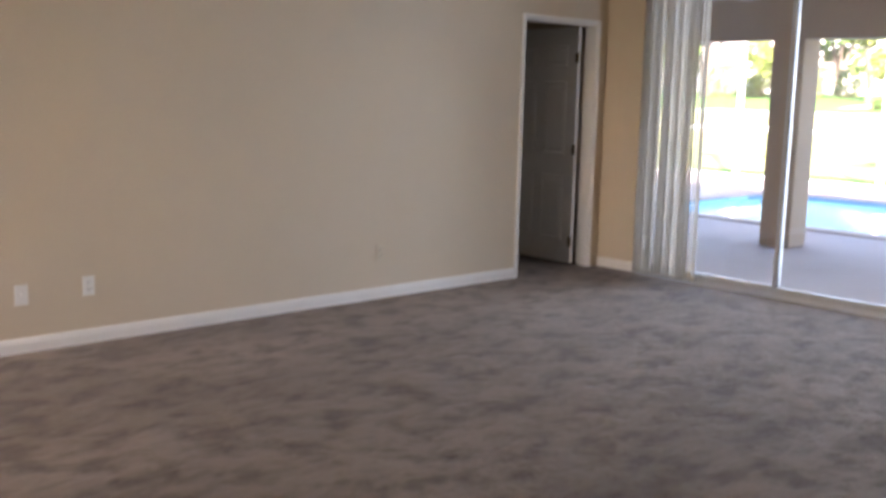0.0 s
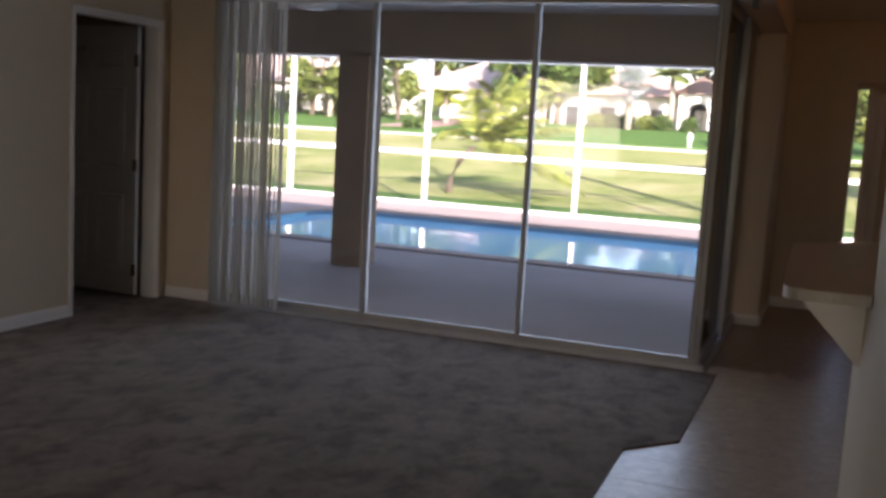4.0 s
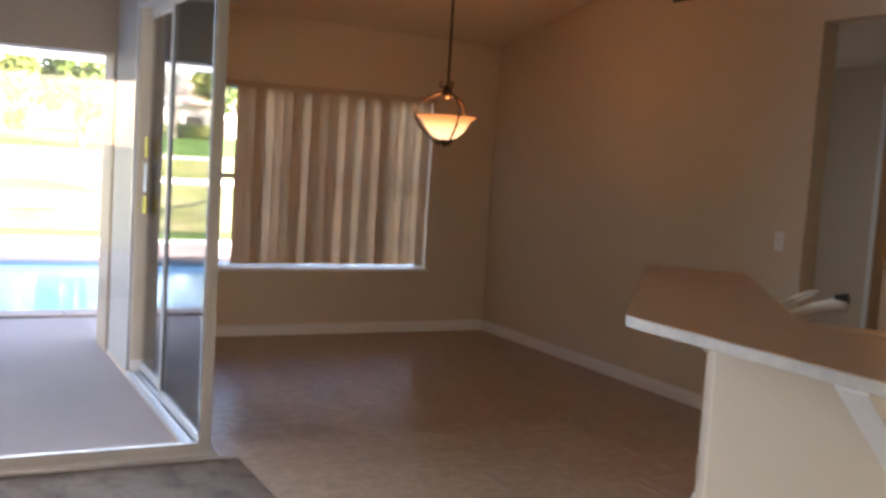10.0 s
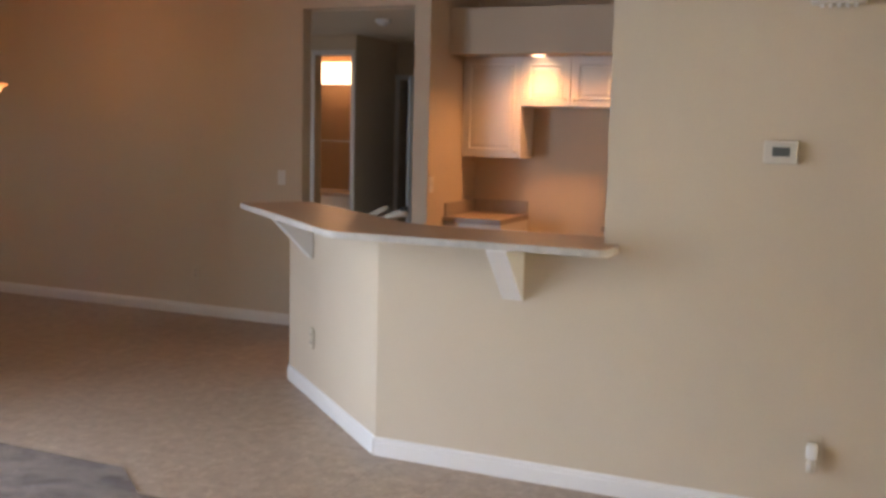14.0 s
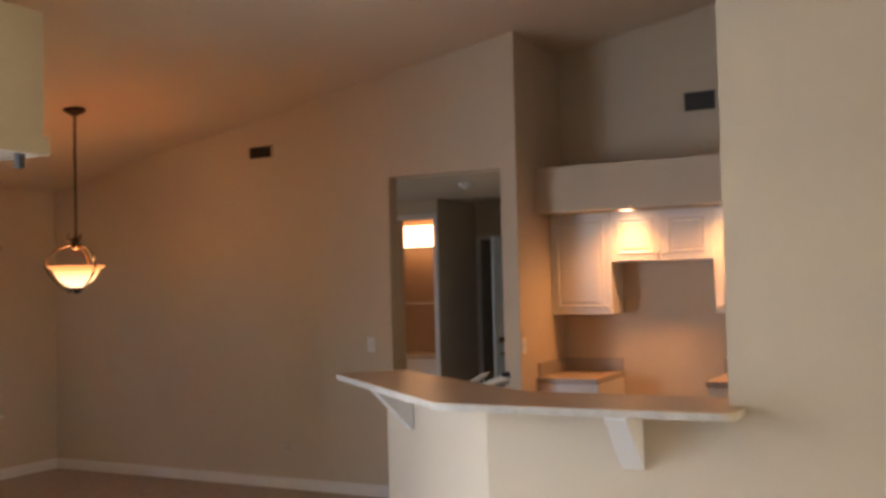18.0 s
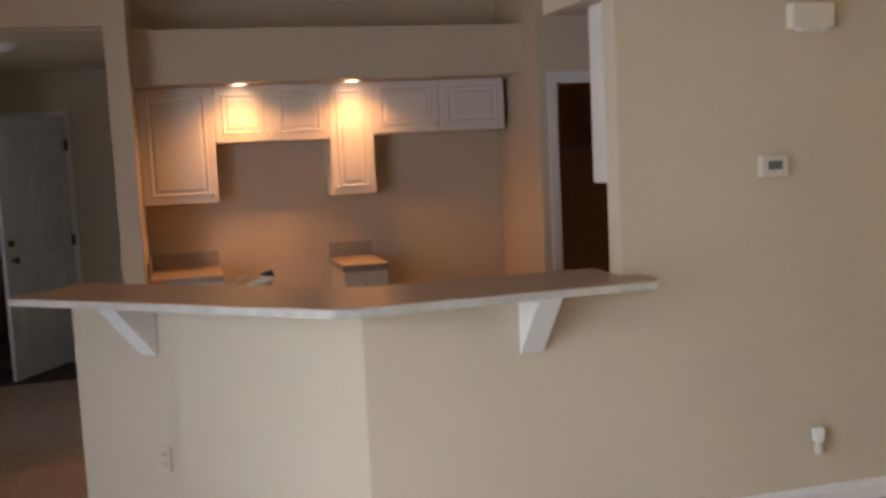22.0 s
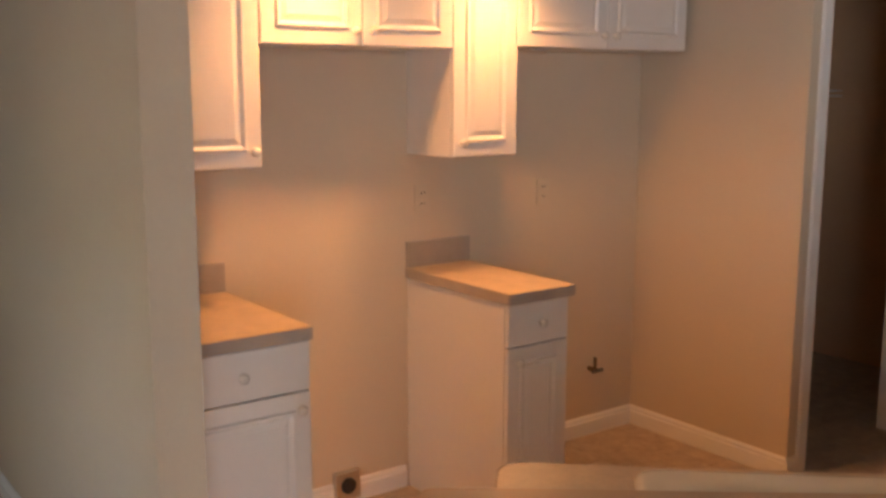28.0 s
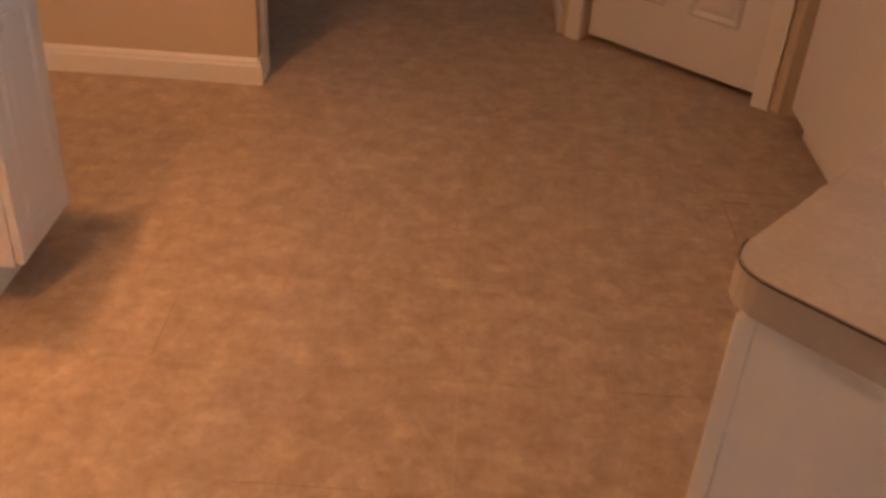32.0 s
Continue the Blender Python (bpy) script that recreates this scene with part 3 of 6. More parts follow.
def casing(name, axis, face, a, b, top, out, width=0.065, thick=0.016):
    """Door trim: two uprights and a head on a wall face. axis: the one along which the opening runs."""
    root = thing(name, "white painted door casing with mitred corners", "door casing", kind="structure")
    for p, pieces in (("jamb_trim", ((a - width, 0.0, a, top + width),)), ("jamb_trim", ((b, 0.0, b + width, top + width),)), ("head_trim", ((a, top, b, top + width),))):
        u0, z0, u1, z1 = pieces[0]
        lo, hi = sorted((face, face + out * thick))
        bm = cubes((u0, lo, z0, u1, hi, z1), bevel=0.004) if axis == "x" else cubes((lo, u0, z0, hi, u1, z1), bevel=0.004)
        part(p, bm, TRIM, root)
    return root


casing("door_casing_1", "y", WX, 7.02, 7.93, 2.10, 1, 0.032)
casing("door_casing_2", "y", 2.09, 2.97, 3.765, 2.05, -1, 0.06)
casing("door_casing_3", "x", 2.02, 1.21, 2.02, 2.05, 1)
casing("door_casing_4", "y", 3.95, 8.13, 8.53, 2.25, -1, 0.05)
casing("door_casing_5", "y", 4.80, 7.11, 8.03, 2.06, -1, 0.05)
for name, b in (("door_lining_1", ((WX - 0.122, 7.02, 0, WX + 0.002, 7.035, 2.10), (WX - 0.122, 7.915, 0, WX + 0.002, 7.93, 2.10), (WX - 0.122, 7.035, 2.085, WX + 0.002, 7.915, 2.10))),
                ("door_lining_2", ((2.088, 2.97, 0, 2.212, 2.985, 2.05), (2.088, 3.75, 0, 2.212, 3.765, 2.05), (2.088, 2.985, 2.035, 2.212, 3.75, 2.05)))):
    root = thing(name, "white painted door lining inside the opening", "door lining", kind="structure")
    for k, one in enumerate(b):
        part("head" if k == 2 else "jamb", cubes(one), TRIM, root)


# ---- doors ----
def panel_door(name, width, height, rows, material, label, m, knob_side=1, hinge_side=-1, deadbolt=False, knob=True, two=True, hinge_y=-0.008, knob_z=0.95):
    """A panelled door leaf, hinge edge at the local origin, along +x, its face towards -y. rows: heights of the panels, from below."""
    root = thing(name, label, "door")
    part("leaf", cubes((0, 0, 0.024, width, 0.035, height), bevel=0.002), material, root)
    cols = ((0.11, width / 2 - 0.05), (width / 2 + 0.05, width - 0.11)) if two else ((0.11, width - 0.11),)
    for z0, z1 in rows:
        for x0, x1 in cols:
            for y, s in ((0.0, -1), (0.035, 1)):
                bm = bmesh.new()
                outer = [(x0, z0), (x1, z0), (x1, z1), (x0, z1)]
                rings = []
                for inset, lift in ((0.0, 0.0), (0.012, 0.011), (0.028, 0.0008), (0.050, 0.009), (0.051, 0.009)):
                    rings.append([bm.verts.new((x + (inset if x == x0 else -inset), y + s * lift, z + (inset if z == z0 else -inset))) for x, z in outer])
                for p, q in zip(rings, rings[1:]):
                    for k in range(4):
                        bm.faces.new((p[k], p[(k + 1) % 4], q[(k + 1) % 4], q[k]))
                bm.faces.new(rings[-1])
                bmesh.ops.recalc_face_normals(bm, faces=bm.faces)
                part("panel", bm, material, root)
    if knob:
        x = width - 0.065
        for s, y in ((-1, 0.0), (1, 0.035)):
            k = part("door_knob", rod((x, y, knob_z), (x, y + s * 0.03, knob_z), 0.012), HINGE, root, "dark aged brass door knob")
            bm = bmesh.ops.create_uvsphere(ball := bmesh.new(), u_segments=14, v_segments=10, radius=0.027)
            bmesh.ops.transform(ball, matrix=Matrix.Translation((x, y + s * 0.048, knob_z)) @ Matrix.Diagonal((1, 0.75, 1, 1)), verts=ball.verts)
            part("knob_ball", ball, HINGE, k, smooth=True)
            if deadbolt:
                part("deadbolt", rod((x, y, knob_z + 0.132), (x, y + s * 0.022, knob_z + 0.132), 0.027, sides=18), HINGE, root, "round dark brass deadbolt")
    for z in (0.22, 1.03, 1.82):
        h = part("hinge", rod((-0.004, hinge_y, z - 0.045), (-0.004, hinge_y, z + 0.045), 0.009), HINGE, root, "aged brass hinge")
        part("hinge_leaf", cubes((0.0, -0.003 if hinge_y < 0 else 0.035, z - 0.045, 0.03, 0.0 if hinge_y < 0 else 0.038, z + 0.045)), HINGE, h)
    root.matrix_basis = m
    return root


SIX = ((0.22, 0.80), (0.98, 1.62), (1.74, 1.93))
panel_door("door_1", 0.87, 2.08, SIX, DOORWHITE, "white six-panel bedroom door standing open into the next room", pose(WX - 0.128, 7.875, 0, 0, 0, 177), hinge_y=0.043)
panel_door("door_2", 0.90, 2.05, SIX, DAYLITDOOR, "six-panel front door tinted blue for daylight, standing ajar above a dark mat", pose(4.785, 7.13, 0, 0, 0, 153), deadbolt=True, hinge_y=0.043)
panel_door("door_3", 0.80, 2.04, SIX, DOORWHITE, "closed white panel back door with dark brass knob and deadbolt", pose(1.215, 1.975, 0, 0, 0, 0), deadbolt=True, knob_z=0.865)
ang = math.degrees(math.atan2(dv.y, dv.x))
a0 = diag(0.11, -0.03)
laundry_width = LEN - 0.12 - 0.10 - 0.02
panel_door("door_4", laundry_width, 2.04, SIX, DOORWHITE, "closed white panel laundry door in the angled wall", pose(a0[0], a0[1], 0, 0, 0, ang) @ Matrix.Translation((0, 0, 0)))
root = thing("door_casing_6", "white painted door casing on the angled wall", "door casing", kind="structure")
for s0, s1 in ((0.035, 0.10), (LEN - 0.12, LEN - 0.055)):
    part("jamb_trim", prism([diag(s0, 0.001), diag(s1, 0.001), diag(s1, 0.017), diag(s0, 0.017)], 0, 2.115), TRIM, root)
part("head_trim", prism([diag(0.10, 0.001), diag(LEN - 0.12, 0.001), diag(LEN - 0.12, 0.017), diag(0.10, 0.017)], 2.05, 2.115), TRIM, root)
tagged(part("entry_mat", cubes((3.95, 7.05, 0.001, 4.60, 7.95, 0.012), bevel=0.004), MATCARPET), "dark woven entry mat lying before the front door", "mat")
tagged(part("foyer_mat", prism([(-1.225, 2.35), (-1.215, 3.10), (-0.93, 3.06), (-0.60, 2.62), (-0.60, 1.5), (-1.27, 1.5)], 0.001, 0.012, 0.004), MATCARPET), "dark taupe carpet mat on the foyer tiles", "mat")


# ---- sliding glass doors ----
def slider(label, width, height, m, wide=0.028, glass=None):
    root = thing("sliding_door", label, "sliding door", group="sliding glass doors")
    for x in (0.0, width - wide):
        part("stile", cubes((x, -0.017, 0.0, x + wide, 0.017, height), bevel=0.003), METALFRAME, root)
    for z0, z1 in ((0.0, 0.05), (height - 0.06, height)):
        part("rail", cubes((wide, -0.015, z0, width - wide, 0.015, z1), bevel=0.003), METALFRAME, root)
    pane = part("pane", cubes((wide, -0.003, 0.05, width - wide, 0.003, height - 0.06)), glass or GLASS, root, "clear window glass")
    pane.visible_shadow = False
    part("gasket", cubes((wide, -0.006, 0.05, wide + 0.006, 0.006, height - 0.06)), BLACK, root)
    part("gasket", cubes((width - wide - 0.006, -0.006, 0.05, width - wide, 0.006, height - 0.06)), BLACK, root)
    root.matrix_basis = m
    return root


HS = 2.33
for x0, x1, y in ((-4.90, -3.646, 8.145), (-3.674, -2.441, 8.105), (-2.469, -1.262, 8.065)):
    slider("white aluminium sliding door with one tall glass pane", x1 - x0, HS, pose(x0, y, 0.03))
for y0, y1, x in ((8.07, 9.16, -1.245), (9.10, 10.0, -1.205)):
    slider("white aluminium corner sliding door with a glass pane", y1 - y0, HS, pose(x, y0, 0.03, 0, 0, 90), glass=FILMGLASS)
track = tagged(new("door_track"), "grey aluminium sliding door track set in the floor", "door track", kind="structure")
for k in range(3):
    part("track_rib", cubes((-4.92, 8.05 + 0.04 * k, 0.0, -1.20, 8.058 + 0.04 * k, 0.03)), TRACK, track)
    part("track_rib", cubes((-1.28 + 0.04 * k, 8.17, 0.0, -1.272 + 0.04 * k, 9.98, 0.03)), TRACK, track)
part("track_plate", cubes((-4.92, 8.02, -0.006, -1.18, 8.18, 0.014)), TRACK, track)
part("track_plate", cubes((-1.31, 8.18, -0.006, -1.18, 9.98, 0.014)), TRACK, track)
part("head_channel", cubes((-4.92, 8.03, 2.365, -1.18, 8.18, 2.46)), METALFRAME, track, "white aluminium head channel")
part("head_channel", cubes((-1.31, 8.18, 2.365, -1.18, 9.98, 2.46)), METALFRAME, track, "white aluminium head channel")
part("wall_jamb", cubes((-4.935, 8.03, 0.0, -4.905, 8.18, 2.365)), METALFRAME, track, "white aluminium jamb")
part("wall_jamb", cubes((-1.30, 9.985, 0.0, -1.19, 10.01, 2.365)), METALFRAME, track, "white aluminium jamb")
for z0, z1, mat, text in ((1.42, 1.55, "yellow_paper", "yellow printed sticker"), (1.20, 1.38, "white_paper", "white printed sticker"), (1.06, 1.17, "yellow_paper", "yellow printed sticker")):
    paper = surface(mat, (0.78, 0.66, 0.08) if "yellow" in mat else (0.75, 0.75, 0.72), 0.6, vary=0.03, bump=0.02)
    tagged(part("sticker", cubes((-1.242, 9.84, z0, -1.236, 9.93, z1)), paper), text + " on the corner door frame", "sticker", group="stickers on the door frame")
fascia = tagged(new("bulkhead_fascia"), "cream painted fascia board under the bulkhead", "fascia", kind="structure")
part("board", cubes((-4.92, 7.70, 2.315, -0.96, 7.72, 2.41), bevel=0.003), WALL, fascia)
part("board", cubes((-0.98, 7.72, 2.315, -0.96, 9.95, 2.41), bevel=0.003), WALL, fascia)
part("underside", cubes((-4.92, 7.72, 2.33, -0.98, 8.03, 2.45)), WALL, fascia, "cream painted underside")
part("underside", cubes((-1.18, 8.03, 2.33, -0.98, 9.95, 2.45)), WALL, fascia, "cream painted underside")
for x, y in ((-1.06, 7.80),):
    tagged(part("blind_bracket", cubes((x - 0.02, y - 0.02, 2.25, x + 0.02, y + 0.02, 2.33), bevel=0.005), DARKGREY), "small dark metal blind bracket under the bulkhead", "bracket", group="blind brackets")


# ---- vertical blinds ----
def vane_mesh(height, width=0.089):
    """One curved slat, hanging from the local origin."""
    bm = bmesh.new()
    cols = []
    for k in range(5):
        u = k / 4 - 0.5
        cols.append([bm.verts.new((u * width, 0.0045 * (1 - 4 * u * u), z)) for z in (0.0, -height)])
    for a, b in zip(cols, cols[1:]):
        bm.faces.new((a[0], b[0], b[1], a[1]))
    bmesh.ops.solidify(bm, geom=bm.faces[:], thickness=0.0012)
    return bm


def blinds(label, start, step, count, height, top, angles, rail, finish):
    root = thing("vertical_blind", label, "window blind", at=(start[0], start[1], top))
    part("headrail", cubes(rail, bevel=0.003), finish, root)
    first = None
    for k in range(count):
        p = (start[0] + step[0] * k, start[1] + step[1] * k, top)
        m = pose(*p, 0, 0, angles(k))
        if first is None:
            bm = vane_mesh(height)
            first = bpy.data.meshes.new("vane")
            bm.to_mesh(first)
            bm.free()
            first.materials.append(finish)
        v = new("vane", first)
        v.parent = root
        v.matrix_basis = pose(start[0], start[1], top).inverted() @ m
    return root


rng = random.Random(7)
tilt = [rng.uniform(-9, 9) for _ in range(60)]
blinds("ivory vertical blinds drawn into a stack beside the sliding doors", (-4.86, 7.93), (0.041, 0), 15, 2.24, 2.285, lambda k: 107 + tilt[k] * 1.0, (-4.90, 7.90, 2.288, -1.30, 7.955, 2.325), BLIND)
blinds("vertical blinds toned tan for lamplight, closed over the dining window", (-0.290, NY - 0.045), (0.0775, 0), 22, 1.412, 2.005, lambda k: 9.6 + tilt[k + 20] * 0.02, (-0.42, NY - 0.07, 2.005, 1.42, NY - 0.02, 2.045), LAMPLITBLIND)

# ---- dining window ----
win = thing("window_1", "white aluminium dining window behind closed blinds", "window", kind="structure")
for b in ((-0.43, NY + 0.06, 0.563, -0.415, NY + 0.11, 2.03), (1.405, NY + 0.06, 0.563, 1.42, NY + 0.11, 2.03), (-0.415, NY + 0.06, 0.563, 1.405, NY + 0.11, 0.573), (-0.415, NY + 0.06, 1.99, 1.405, NY + 0.11, 2.03), (-0.415, NY + 0.065, 1.27, 1.405, NY + 0.105, 1.31)):
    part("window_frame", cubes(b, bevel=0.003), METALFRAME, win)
for z0, z1 in ((0.573, 1.27), (1.31, 1.99)):
    pane = part("pane", cubes((-0.415, NY + 0.082, z0, 1.405, NY + 0.088, z1)), GLASS, win, "clear window glass")
    pane.visible_shadow = False
part("window_sill", cubes((-0.46, NY - 0.03, 0.535, 1.45, NY + 0.06, 0.562), bevel=0.006), TRIM, win, "white window sill")
for name, x0, x1, z0, z1, text in (("window_2", -5.2, -3.7, 0.7, 2.3, "white aluminium front window"), ("window_3", -1.75, 0.05, 0.0, 2.35, "white framed glass entry beside the foyer")):
    win = thing(name, text, "window", kind="structure")
    part("pane", cubes((x0 + 0.05, -1.095, z0 + 0.05, x1 - 0.05, -1.089, z1 - 0.05)), ENTRYFILTER if name == "window_3" else GLASS, win, "clear window glass" if name == "window_2" else "unseen tinted pane that tempers the entry light")
    for b in ((x0, -1.12, z0, x0 + 0.05, -1.06, z1), (x1 - 0.05, -1.12, z0, x1, -1.06, z1), (x0 + 0.05, -1.12, z0, x1 - 0.05, -1.06, z0 + 0.05), (x0 + 0.05, -1.12, z1 - 0.05, x1 - 0.05, -1.06, z1)):
        part("window_frame", cubes(b), METALFRAME, win)


# ---- pendant lamp over the dining floor ----
PX, PY = 0.528, 9.17
pend = thing("pendant_lamp", "dark bronze pendant lamp with a glowing amber glass bowl", "pendant lamp", at=(PX, PY, roof_z(PY)))
part("canopy", lathe([(0.0, 0.005), (0.075, 0.0), (0.078, -0.012), (0.05, -0.03), (0.02, -0.045), (0.0, -0.05)], centre=(PX, PY, roof_z(PY) - 0.005)), BRONZE, pend, smooth=True)
part("stem", rod((PX, PY, 1.96), (PX, PY, roof_z(PY) - 0.04), 0.0085), BRONZE, pend)
part("hub", lathe([(0.0, 0.05), (0.022, 0.045), (0.03, 0.02), (0.024, 0.0), (0.034, -0.02), (0.02, -0.04), (0.0, -0.045)], centre=(PX, PY, 1.965)), BRONZE, pend, smooth=True)
def settle(z):
    """The bowl is shallow: its lower part is drawn up towards the rim."""
    return z if z > 1.808 else 1.808 - (1.808 - z) * 0.80


bowl_profile = [(0.000, 1.615), (0.037, 1.618), (0.074, 1.635), (0.111, 1.675), (0.141, 1.725), (0.159, 1.77), (0.194, 1.80), (0.198, 1.808), (0.189, 1.806), (0.152, 1.785), (0.133, 1.74), (0.104, 1.69), (0.067, 1.65), (0.000, 1.63)]
bowl_profile = [(r, settle(z)) for r, z in bowl_profile]
n = Nodes("lit_amber_glass")
height = n.tree.nodes.new("ShaderNodeSeparateXYZ")
n.link(n.coord.outputs["Generated"], height.inputs[0])
# bulb glow put into the colour: pale at the bottom, dark orange rim
tint = n.ramp(height.outputs[2], [(0.0, (1.0, 0.66, 0.34)), (0.45, (1.0, 0.56, 0.24)), (0.8, (0.62, 0.24, 0.07)), (1.0, (0.42, 0.14, 0.04))])
n.colour(tint)
n.link(tint, n.bsdf.inputs["Emission Color"])
n.bsdf.inputs["Emission Strength"].default_value = 0.17
n.bsdf.inputs["Roughness"].default_value = 0.3
AMBER = n.mat
part("glass_bowl", lathe(bowl_profile, 36, (PX, PY, 0)), AMBER, pend, "lit amber alabaster glass bowl", smooth=True)
for k in range(3):
    a = math.radians(25 + 120 * k)
    pts = [(0.018, 1.975), (0.044, 1.955), (0.104, 1.935), (0.163, 1.90), (0.201, 1.85), (0.204, 1.80), (0.181, 1.735), (0.133, 1.665), (0.081, 1.61), (0.037, 1.598), (0.015, 1.60)]
    part("arm", tube([(PX + r * math.cos(a), PY + r * math.sin(a), settle(z)) for r, z in pts], 0.008), BRONZE, pend, smooth=True)
    pts = [(0.015, 2.0), (0.037, 1.99), (0.056, 2.005), (0.052, 2.03), (0.041, 2.025)]
    part("scroll", tube([(PX + r * math.cos(a), PY + r * math.sin(a), settle(z)) for r, z in pts], 0.006), BRONZE, pend, smooth=True)
    pts = [(0.015, 1.60), (0.033, 1.58), (0.056, 1.575), (0.065, 1.595), (0.056, 1.605)]
    part("scroll", tube([(PX + r * math.cos(a), PY + r * math.sin(a), settle(z)) for r, z in pts], 0.006), BRONZE, pend, smooth=True)
part("finial", lathe([(r, settle(z)) for r, z in ((0.0, 1.622), (0.03, 1.615), (0.026, 1.60), (0.016, 1.585), (0.02, 1.57), (0.0, 1.555))], 16, (PX, PY, 0)), BRONZE, pend, smooth=True)
bulb = new("pendant_light", bpy.data.lights.new("pendant_light", "POINT"))
bulb.data.energy, bulb.data.color, bulb.data.shadow_soft_size = 0.62, WARM, 0.06
bulb.location = (PX, PY, 1.84)


# ---- plates, vents and other small fixtures ----
def plate(name, label, category, place, normal, w=0.072, h=0.115, kind="outlet", group="", finish=None):
    """A wall plate at place, facing along normal."""
    root = thing(name, label, category, group=group)
    part("cover", cubes((-w / 2, -0.006, -h / 2, w / 2, 0.0, h / 2), bevel=0.002), finish or PLASTIC, root)
    if kind == "outlet":
        for z in (-0.021, 0.021):
            s = part("socket", cubes((-0.017, -0.0085, z - 0.014, 0.017, -0.006, z + 0.014), bevel=0.003), finish or PLASTIC, root)
            for x in (-0.007, 0.007):
                part("slot", cubes((x - 0.0015, -0.0095, z - 0.005, x + 0.0015, -0.0084, z + 0.006)), BLACK, s)
    elif kind == "switch":
        part("toggle", cubes((-0.005, -0.016, -0.004, 0.005, -0.006, 0.016), bevel=0.002), PLASTIC, root)
    elif kind == "double":
        for x in (-w / 4, w / 4):
            part("insert", cubes((x - 0.017, -0.0085, -0.033, x + 0.017, -0.006, 0.033), bevel=0.002), PLASTIC, root)
    n = Vector(normal)
    root.matrix_basis = Matrix.Translation(place) @ Matrix.Rotation(math.atan2(n.x, -n.y), 4, "Z")
    return root


plate("outlet", "white wall outlet low on the long living-room wall", "outlet", (WX, 3.43, 0.345), (1, 0, 0), group="wall outlets")
plate("outlet", "white wall outlet low on the long living-room wall", "outlet", (WX, 5.58, 0.345), (1, 0, 0), finish=ALMOND, group="wall outlets")
plate("cable_plate", "white cable plate low on the wall", "wall plate", (WX, 3.05, 0.335), (1, 0, 0), w=0.075, kind="switch")
plate("outlet", "white wall outlet near the corner of the dining room", "outlet", (DX, 8.506, 0.347), (-1, 0, 0), finish=ALMOND, group="wall outlets")
plate("light_switch", "white light switch beside the hall opening", "switch", (DX, 7.677, 1.163), (-1, 0, 0), kind="switch")
plate("outlet", "white wall outlet with a plug-in below the thermostat", "outlet", (TX, 3.587, 0.34), (-1, 0, 0), finish=ALMOND, group="wall outlets")
plate("outlet", "white wall outlet on the half wall under the bar", "outlet", (0.30, 6.331, 0.36), (-0.735, 0.678, 0), finish=ALMOND, group="wall outlets")
plate("outlet", "beige wall outlet above the kitchen worktop", "outlet", (KX, 5.115, 1.18), (-1, 0, 0), finish=ALMOND, group="kitchen outlets")
plate("outlet", "beige wall outlet on the bare wall of the fridge space", "outlet", (KX, 4.475, 1.168), (-1, 0, 0), finish=ALMOND, group="kitchen outlets")
plate("light_switch", "white light switch on the end of the kitchen wall", "switch", (DX + 0.06, 6.43, 1.16), (0, -1, 0), kind="switch")

plug = thing("plug_in_freshener", "white plug-in air freshener in the wall outlet", "air freshener", at=(TX, 3.587, 0.30))
part("body", cubes((TX - 0.055, 3.565, 0.30, TX - 0.009, 3.609, 0.365), bevel=0.012), PLASTIC, plug)
part("refill", lathe([(0.0, 0.245), (0.016, 0.25), (0.018, 0.285), (0.010, 0.30)], 14, (TX - 0.034, 3.587, 0)), CREAMPLASTIC, plug, "pale refill bottle", smooth=True)
thermo = thing("thermostat", "pale thermostat with a grey display on the cream wall", "thermostat")
part("case", cubes((TX - 0.028, 3.712, 1.462, TX, 3.842, 1.552), bevel=0.006), CREAMPLASTIC, thermo)
part("display", cubes((TX - 0.030, 3.742, 1.492, TX - 0.027, 3.808, 1.528)), surface("grey_display", (0.12, 0.13, 0.12), 0.2, vary=0.05, bump=0.0), thermo, "dark grey display")
chime = thing("door_chime", "cream plastic door chime box high on the wall", "door chime")
part("case", cubes((TX - 0.055, 3.505, 2.068, TX, 3.70, 2.173), bevel=0.006), CREAMPLASTIC, chime)
for k in range(5):
    part("grille_slot", cubes((TX - 0.054, 3.535 + 0.03 * k, 2.058, TX - 0.02, 3.548 + 0.03 * k, 2.069)), TRIM, chime)


def vent(name, label, y0, y1, z0, z1, x, edge=None):
    root = thing(name, label, "air vent")
    part("backing", cubes((x - 0.003, y0, z0, x, y1, z1)), BLACK, root)
    for b in ((x - 0.012, y0 - 0.015, z0 - 0.015, x, y1 + 0.015, z0), (x - 0.012, y0 - 0.015, z1, x, y1 + 0.015, z1 + 0.015), (x - 0.012, y0 - 0.015, z0, x, y0, z1), (x - 0.012, y1, z0, x, y1 + 0.015, z1)):
        part("frame", cubes(b), edge or WALL, root)
    n = 7
    for k in range(n):
        z = z0 + (z1 - z0) * (k + 0.5) / n
        bm = cubes((x - 0.011, y0, z - 0.001, x - 0.003, y1, z + 0.001))
        part("slat", bm, DARKGREY, root)
    return root


